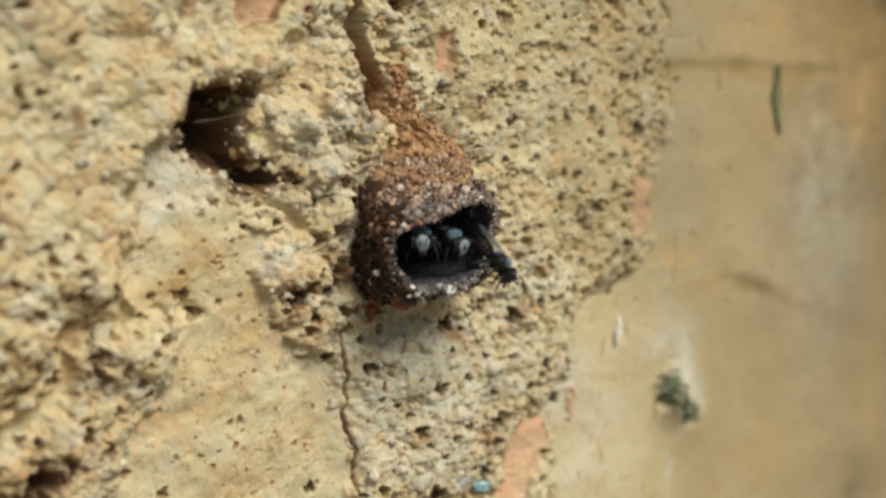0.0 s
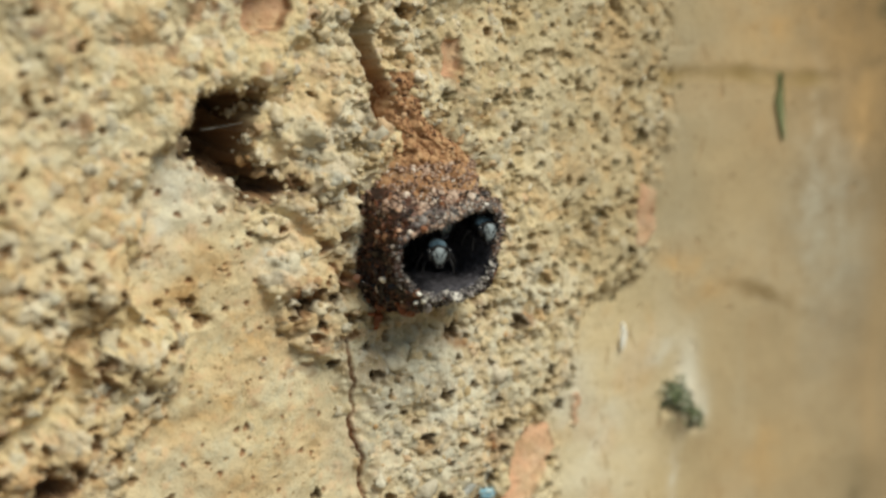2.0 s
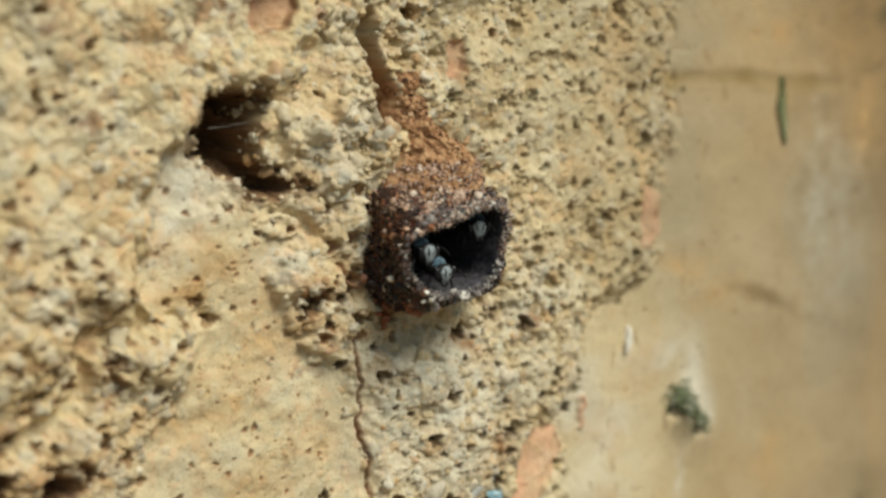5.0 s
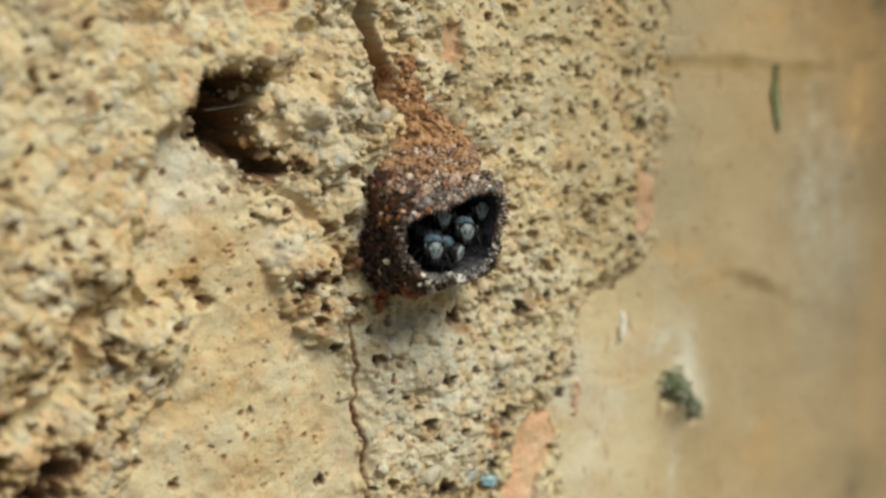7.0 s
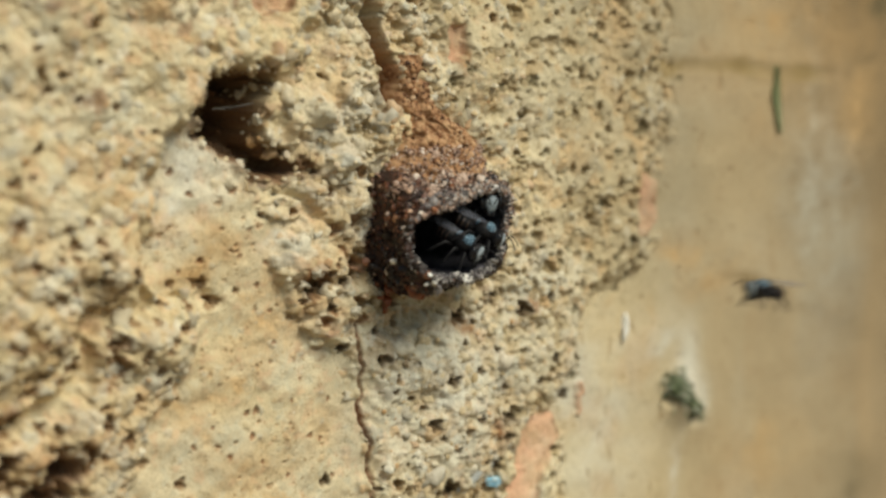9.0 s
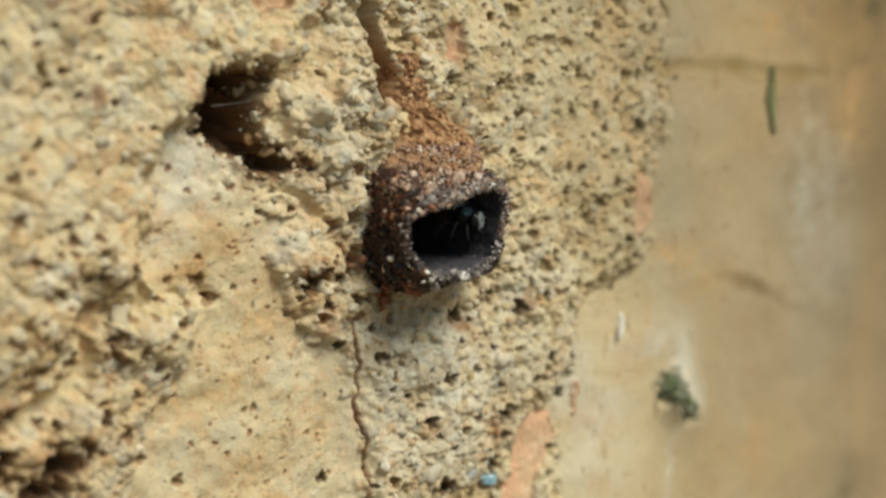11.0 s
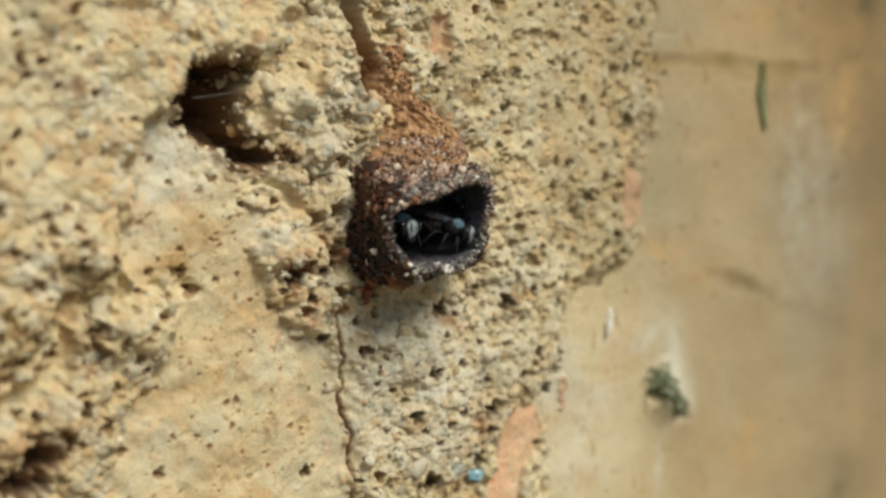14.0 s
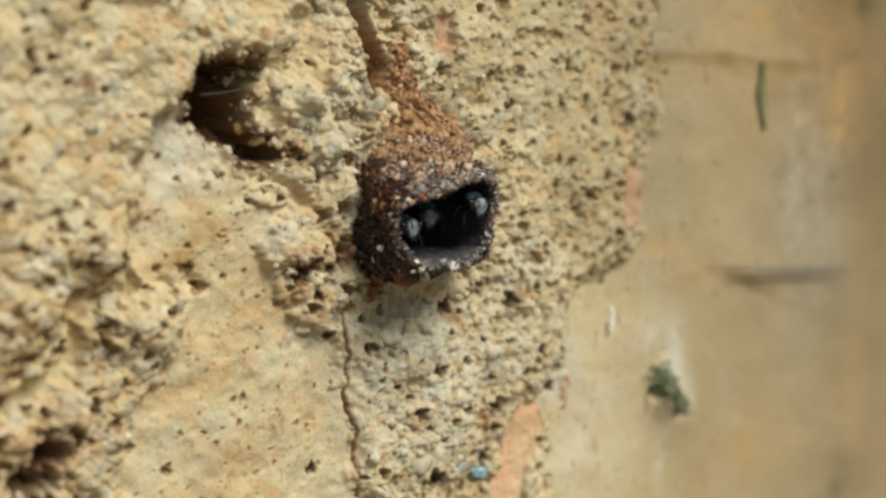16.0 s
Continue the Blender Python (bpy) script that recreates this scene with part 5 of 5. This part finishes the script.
# ---- what moves ----
# Rows: seconds, place of the head in millimetres, then nod, lean and turn in degrees.
BEE_WAYS = {
    "guard at the floor": [
        (0, 1.75, -5.90, -10.76, 8, 0, -30), (0.3, 1.11, -5.90, -11.08, 8, 0, -24), (0.6, 1.66, -5.90, -11.60, 8, 0, -10),
        (0.9, 1.24, -5.90, -11.41, 8, 0, 5), (1.2, 2.20, -5.90, -10.99, 25, 0, 25), (1.5, 2.68, -5.90, -11.32, 8, 0, -24),
        (1.8, 2.84, -5.90, -11.08, 8, 0, -28), (2.1, 2.62, -5.90, -11.50, 8, 0, -24), (2.4, 2.81, -5.90, -12.04, 8, 0, -24),
        (2.7, 2.75, -5.90, -12.35, 8, 0, -15), (3, 2.55, -5.90, -12.39, 8, 0, -24), (3.3, 2.37, -5.90, -12.87, 8, 0, -12),
        (3.6, 3.18, -5.90, -12.73, 8, 0, -12), (5.8, 2.07, -5.90, -12.95, 18, 0, 10), (6.2, 2.57, -5.90, -13.27, 18, 0, 5),
        (6.4, 2.52, -5.90, -12.85, 8, 0, 0), (6.6, 2.51, -5.90, -13.18, 8, 0, -24), (6.8, 1.78, -5.90, -12.68, 8, 0, -24),
        (7, 1.99, -5.90, -12.26, 8, 0, -24), (7.3, 1.57, -5.90, -12.22, 8, 0, -24), (7.6, 1.86, -5.90, -12.13, 8, 0, -24),
        (7.8, 0.64, -5.90, -11.98, 8, 0, 5), (8, 0.64, -5.60, -11.39, 8, 0, 0), (8.2, 0.57, -5.40, -11.23, 8, 0, 0),
        (8.6, 2.00, 3.00, -11.00, -0, 0, -10), (11.3, 3.00, 5.00, -11.00, -0, 0, -10), (12.5, 2.00, 1.00, -11.00, -0, 0, -10),
        (12.9, 1.81, -4.50, -11.52, 8, 0, -10), (13.2, 1.29, -4.80, -11.24, 8, 0, 0), (13.5, 1.34, -4.80, -11.48, 8, 0, 2),
        (13.8, 1.21, -5.20, -11.39, 8, 0, 2), (14.4, 1.63, -5.20, -11.29, 8, 0, 2), (14.7, 1.79, -5.40, -10.92, 8, 0, 0),
        (15, 1.78, -5.40, -11.57, 8, 0, 0), (15.4, 1.50, -1.00, -11.00, -0, 0, -10), (16, 1.18, -4.60, -11.60, -0, 0, 2),
    ],
    "leaves to the side": [
        (0, 5.24, -6.00, -11.35, 20, 0, 10), (0.3, 3.03, -5.90, -11.79, 8, 0, 20), (0.6, 3.17, -4.00, -11.49, 8, 0, 0),
        (0.9, 3.60, -4.60, -12.16, 8, 0, -24), (1.05, 3.50, -4.90, -12.05, 8, 0, -20), (1.2, 3.00, 1.00, -11.00, -0, 0, -10), (2.1, 4.00, 1.00, -11.00, -0, 0, -10),
        (2.4, 5.56, -4.40, -11.41, 8, 0, -24), (2.7, 5.60, -4.60, -11.51, 8, 0, -24), (3, 5.30, -5.90, -11.22, 8, 0, -24),
        (3.3, 5.61, -5.90, -11.55, 8, 0, -24), (3.6, 5.95, -5.90, -11.42, 8, 0, -24), (5, 5.00, 4.00, -11.00, -0, 0, -10),
        (6.6, 4.50, 2.00, -11.00, -0, 0, -10), (6.8, 6.07, -4.00, -11.15, 8, 0, -24), (7, 4.99, -5.90, -11.08, 8, 0, -24),
        (7.2, 5.37, -5.90, -11.35, 8, 0, 20), (7.6, 5.35, -5.90, -11.19, 8, 0, -24), (7.8, 5.54, -5.90, -11.29, 8, 0, -24),
        (8, 5.82, -5.90, -11.40, 8, 0, -24), (8.2, 5.92, -5.90, -11.36, 8, 0, 0), (8.4, 6.26, -5.90, -11.47, 8, 0, 20),
        (8.6, 6.42, -6.40, -11.49, 20, 0, 40), (8.8, 6.34, -6.80, -11.49, 25, 0, 45), (9, 6.58, -7.00, -11.67, 28, 0, 45),
        (9.2, 6.24, -6.40, -11.26, 20, 0, 25), (9.8, 5.00, 1.00, -10.50, -0, 0, -10), (11.3, 7.26, -6.50, -10.70, 5, 0, 60),
        (11.4, 7.90, -7.20, -10.81, 5, 0, 75), (11.467, 9.30, -7.80, -10.90, 5, 0, 80), (11.5, 9.80, -8.00, -10.95, 5, 0, 82), (11.533, 10.40, -8.20, -11.10, 5, 0, 85), (11.6, 34.26, -9.00, -15.33, -0, 0, 85),
        (11.8, 150.00, -45.00, -35.00, -0, 0, 60), (16, 170.00, -45.00, -35.00, -0, 0, 60),
    ],
    "upper guard": [
        (0, 8.38, -3.40, -9.34, 8, 0, -20), (0.9, 7.31, -4.20, -9.57, 8, 0, -24), (1.2, 6.58, -5.60, -9.67, 8, 0, -24),
        (1.5, 7.02, -5.90, -9.88, 8, 0, -24), (1.8, 7.65, -5.80, -9.91, 8, 0, -24), (2.1, 7.06, -6.30, -9.78, 8, 0, 0),
        (2.4, 7.28, -6.60, -9.95, 8, 0, 10), (3, 7.30, -6.80, -9.77, 8, 0, 10), (3.6, 7.57, -7.00, -9.45, 8, 0, 25),
        (4.5, 6.00, 1.00, -9.50, -0, 0, -10), (6.5, 6.00, 0.00, -9.50, -0, 0, -10), (6.8, 7.81, -4.20, -9.53, 8, 0, -24),
        (7.2, 7.27, -4.40, -9.82, 8, 0, -24), (7.6, 8.18, -3.00, -9.61, 8, 0, -24), (8, 6.54, -5.80, -9.10, 8, 0, -24),
        (8.4, 6.32, -5.80, -8.98, 8, 0, -24), (9, 6.59, -6.00, -8.89, 8, 0, -15), (9.2, 6.36, -5.80, -9.03, 8, 0, -24),
        (10, 6.60, -4.40, -9.30, 4, 0, -20), (10.9, 6.30, -3.80, -9.40, 4, 0, -15), (11.2, 6.00, 0.50, -9.50, -0, 0, -10), (12.05, 6.80, 0.50, -9.60, -0, 0, -10), (12.3, 8.19, -3.40, -10.02, 8, 0, -24),
        (12.9, 8.13, -3.40, -10.07, 8, 0, -24), (13.5, 8.27, -3.20, -10.20, 8, 0, -24), (14.1, 8.41, -3.20, -10.40, 8, 0, 0),
        (14.7, 8.07, -3.20, -10.23, 8, 0, 0), (15.2, 8.15, -3.40, -10.27, 8, 0, 0), (15.5, 7.04, -5.40, -10.23, 8, 0, 0),
        (16, 6.90, -5.90, -10.11, 8, 0, -10),
    ],
    "mid guard": [
        (0, 4.00, 4.00, -9.50, 0, 0, -10), (1.8, 4.00, 1.00, -9.50, -0, 0, -10), (2.1, 5.84, -4.40, -9.52, 8, 0, -24),
        (2.4, 6.45, -4.60, -9.61, 8, 0, -24), (3, 6.88, -4.80, -9.32, 8, 0, -24), (3.6, 7.15, -4.80, -9.14, 8, 0, -24),
        (5.8, 5.66, -4.40, -10.00, 8, 0, -24), (6, 5.42, -4.20, -9.77, 8, 0, -24), (6.4, 5.59, -4.40, -9.58, 8, 0, -24),
        (6.8, 5.13, -4.20, -9.21, 8, 0, -24), (7, 3.97, -4.20, -10.01, 8, 0, -24), (7.2, 4.86, -4.80, -9.90, 8, 0, -24),
        (7.6, 4.75, -5.30, -9.85, 8, 0, -24), (7.9, 3.00, 1.00, -10.50, -0, 0, -10), (8.2, 3.66, -4.00, -11.53, 8, 0, -24),
        (8.4, 3.60, -4.80, -11.51, 8, 0, -24), (8.6, 4.07, -5.20, -11.77, 8, 0, -24), (8.8, 3.57, -6.20, -12.31, 15, 0, 10),
        (9, 4.62, -6.80, -12.58, 30, 0, 25), (9.2, 4.29, -6.20, -11.78, 20, 0, 15), (10, 4.00, 3.00, -11.00, -0, 0, -10),
        (11.3, 3.50, 0.00, -11.00, -0, 0, -10), (11.5, 4.12, -3.60, -11.25, 8, 0, -24), (11.7, 4.23, -4.60, -11.33, 8, 0, -24),
        (12, 3.97, -5.00, -11.58, 8, 0, -24), (12.3, 3.64, -5.90, -11.55, 8, 0, -24), (12.6, 4.02, -5.90, -12.12, 8, 0, -24),
        (12.9, 5.80, -6.20, -12.88, 35, 0, 45), (13, 6.58, -7.20, -15.05, 50, 0, 50), (13.1, 6.58, -7.80, -15.50, 50, 0, 52),
        (13.2, 11.93, -10.00, -16.74, 10, 0, 65), (13.4, 120.00, -45.00, -60.00, -0, 0, 60), (13.667, 86.67, -50.00, -73.33, -0, 0, -13.3333),
        (13.933, 53.33, -55.00, -86.67, -0, 0, -86.6667), (14.2, 20.00, -60.00, -100.00, -0, 0, -160), (14.52, 6.00, -50.00, -100.00, -0, 0, -165),
        (14.6, -2.57, -8.50, -15.55, -25, 0, -170), (14.7, 4.09, -6.60, -15.01, -20, 0, -180), (14.8, 3.50, -1.00, -11.50, -0, 0, -120),
        (14.9, 3.50, -2.00, -11.50, -0, 0, -60), (15, 5.23, -4.60, -12.04, 8, 0, -24), (15.2, 5.94, -3.60, -11.98, 8, 0, -24),
        (15.6, 3.50, 0.00, -11.00, -0, 0, -10), (15.8, 2.50, -1.00, -10.50, -0, 0, -10), (16, 4.42, -2.60, -11.12, 8, 0, -24),
    ],
    "side guard": [
        (0, 1.00, 5.00, -11.00, 0, 0, -10), (2.6, 1.00, 0.00, -11.00, -0, 0, -10), (3, 0.76, -5.60, -11.08, 8, 0, 0),
        (3.3, 0.73, -5.60, -11.64, 8, 0, 0), (3.6, 1.29, -5.60, -11.53, 8, 0, 0), (5.8, 1.05, -5.60, -10.95, 8, 0, 2),
        (6.2, 1.47, -5.60, -10.87, 8, 0, 2), (6.6, 1.54, -5.40, -10.75, 8, 0, 0), (6.8, 1.38, -4.80, -10.50, 8, 0, 0),
        (7.2, 2.00, 2.00, -10.50, -0, 0, -10), (12.8, 3.00, 1.00, -11.00, -0, 0, -10), (12.9, 2.58, -3.80, -11.34, -0, 0, -5),
        (13.1, 3.03, -4.40, -11.74, 8, 0, 5), (13.2, 3.48, -5.20, -12.41, 25, 0, 20), (13.3, 3.34, -5.80, -12.90, 30, 0, 30),
        (13.4, 3.43, -6.30, -13.20, 35, 0, 35), (13.5, 3.78, -6.90, -14.04, 42, 0, 42), (13.6, 3.73, -7.60, -14.98, 45, 0, 48),
        (13.7, 10.39, -13.00, -21.46, 10, 0, 70), (13.9, 150.00, -45.00, -35.00, -0, 0, 60), (16, 170.00, -45.00, -35.00, -0, 0, 60),
    ],
    "out and home": [
        (0, 8.74, -7.60, -13.83, 50, 0, 60), (0.2, 6.60, -7.00, -12.91, 45, 0, 55), (0.35, 6.11, -6.90, -12.74, 45, 0, 50),
        (0.5, 6.94, -7.60, -14.17, 48, 0, 50), (0.6, 7.58, -9.00, -13.18, 20, 0, 70), (0.9, 150.00, -45.00, -35.00, -0, 0, 60),
        (13.5, 150.00, -45.00, -35.00, -0, 0, 60), (14.15, 103.55, -29.50, -21.81, -0, 0, -5), (14.8, 57.10, -14.00, -8.62, -0, 0, -70),
        (14.9, 38.68, -12.00, -9.50, -0, 0, -85), (14.97, 13.00, -8.80, -9.20, -0, 0, -95), (15, 7.60, -7.60, -9.40, -0, 0, -110), (15.05, 6.00, -5.00, -9.50, -0, 0, -120), (15.1, 6.00, -2.00, -9.50, -0, 0, -130),
        (15.25, 5.00, -1.00, -10.50, -0, 0, -60), (15.275, 5.15, -3.00, -11.64, 7.5, 0, -15), (15.3, 5.30, -5.00, -12.77, 15, 0, 30),
        (15.4, 5.71, -5.80, -13.24, 25, 0, 45), (15.5, 5.98, -6.40, -13.85, 32, 0, 52), (15.6, 6.04, -6.60, -14.02, 34, 0, 52),
        (15.7, 5.83, -6.80, -14.35, 36, 0, 52), (15.8, 5.29, -7.20, -14.95, 40, 0, 55), (15.9, 4.81, -7.60, -15.50, 45, 0, 58),
        (15.967, 18.00, -9.50, -16.60, -0, 0, 75), (16, 37.50, -12.00, -17.52, -0, 0, 80),
    ],
    "short trip": [
        (0, 6.00, 8.00, -10.50, 0, 0, -10), (5.6, 6.00, 0.00, -10.50, -0, 0, -10), (6, 6.87, -5.00, -11.46, 10, 0, 20),
        (6.2, 7.05, -5.80, -11.96, 15, 0, 45), (6.4, 7.23, -6.80, -12.57, 38, 0, 55), (6.5, 7.52, -7.60, -13.77, 38, 0, 58),
        (6.6, 14.93, -11.00, -16.67, -0, 0, 75), (6.8, 140.00, -50.00, -45.00, -0, 0, 60), (7, 140.00, -53.33, -50.00, -0, 0, 10),
        (7.2, 140.00, -56.67, -55.00, -0, 0, -40), (7.4, 140.00, -60.00, -60.00, -0, 0, -90), (7.7, 16.96, -14.00, -21.27, -0, 0, -80),
        (7.8, 7.60, -8.00, -15.45, -20, 0, -95), (7.9, 6.40, -5.20, -12.42, -10, 0, -120), (8.1, 5.00, 1.00, -11.00, -0, 0, -110),
        (8.4, 5.00, 6.00, -11.00, -0, 0, -60), (16, 5.00, 8.00, -11.00, -0, 0, -10),
    ],
    "forager": [
        (0, 140.00, -50.00, -60.00, 0, 0, -80), (5.5, 140.00, -55.00, -60.00, -0, 0, -80), (5.7, 54.83, -12.00, -40.46, -0, 0, -75),
        (5.8, 30.88, -9.00, -30.05, -10, 0, -75), (5.9, 6.83, -6.00, -12.16, -15, 0, -95), (6, 5.00, 1.00, -11.00, -0, 0, -110),
        (6.3, 4.50, 3.00, -11.00, -0, 0, -60), (6.6, 4.00, 1.00, -11.00, -0, 0, -10), (6.8, 4.49, -4.40, -12.11, 8, 0, 0),
        (7, 4.17, -5.60, -12.69, 20, 0, 25), (7.2, 5.46, -6.00, -12.53, 25, 0, 45), (7.3, 5.91, -6.80, -13.35, 30, 0, 60),
        (7.4, 6.20, -7.60, -14.40, 40, 0, 65), (7.43, 10.46, -11.50, -20.95, -0, 0, 70), (7.48, 130.00, -45.00, -70.00, -0, 0, 30),
        (7.7, 135.00, -45.00, -70.00, -0, 0, 0), (8.5, 140.00, -40.00, -30.00, -0, 0, -60), (8.8, 47.00, -14.00, -12.91, -0, 0, -70),
        (8.9, 40.03, -13.00, -15.30, -10, 0, -80), (8.95, 35.60, -12.80, -16.50, -10, 0, -84), (9, 30.16, -12.00, -17.34, -10, 0, -85),
        (9.03, 25.80, -11.60, -17.60, -10, 0, -86), (9.1, 2.86, -8.50, -15.42, -25, 0, -130), (9.2, 0.42, -7.60, -15.96, -40, 0, -185),
        (9.3, 0.86, -7.00, -14.78, -30, 0, -185), (9.5, 3.50, -1.00, -11.80, -0, 0, -170), (10, 3.50, 5.00, -11.50, -0, 0, -100),
        (10.5, 4.00, 8.00, -11.50, -0, 0, -30), (13.4, 3.50, 3.00, -10.50, -0, 0, -10), (13.8, 5.26, -2.80, -11.01, -0, 0, -20),
        (13.9, 6.00, -4.20, -11.52, -0, 0, 0), (14, 6.65, -5.40, -12.17, 15, 0, 35), (14.1, 6.17, -5.60, -12.48, 20, 0, 40),
        (14.3, 7.07, -6.20, -12.80, 25, 0, 55), (14.4, 7.74, -7.20, -14.15, 30, 0, 70), (14.46, 25.80, -11.20, -12.70, -0, 8, 72),
        (14.5, 32.20, -12.00, -12.75, -0, 8, 72), (14.54, 38.60, -12.80, -12.90, -0, 8, 72), (14.7, 150.00, -45.00, -35.00, -0, 0, 60),
        (16, 170.00, -45.00, -35.00, -0, 0, 60),
    ],
}

def motions():
    for bee, rows in zip(bees, BEE_WAYS.values()):
        walk(bee, [(t, pose(x * MM, y * MM, z * MM, nod, lean, turn)) for t, x, y, z, nod, lean, turn in rows])


motions()
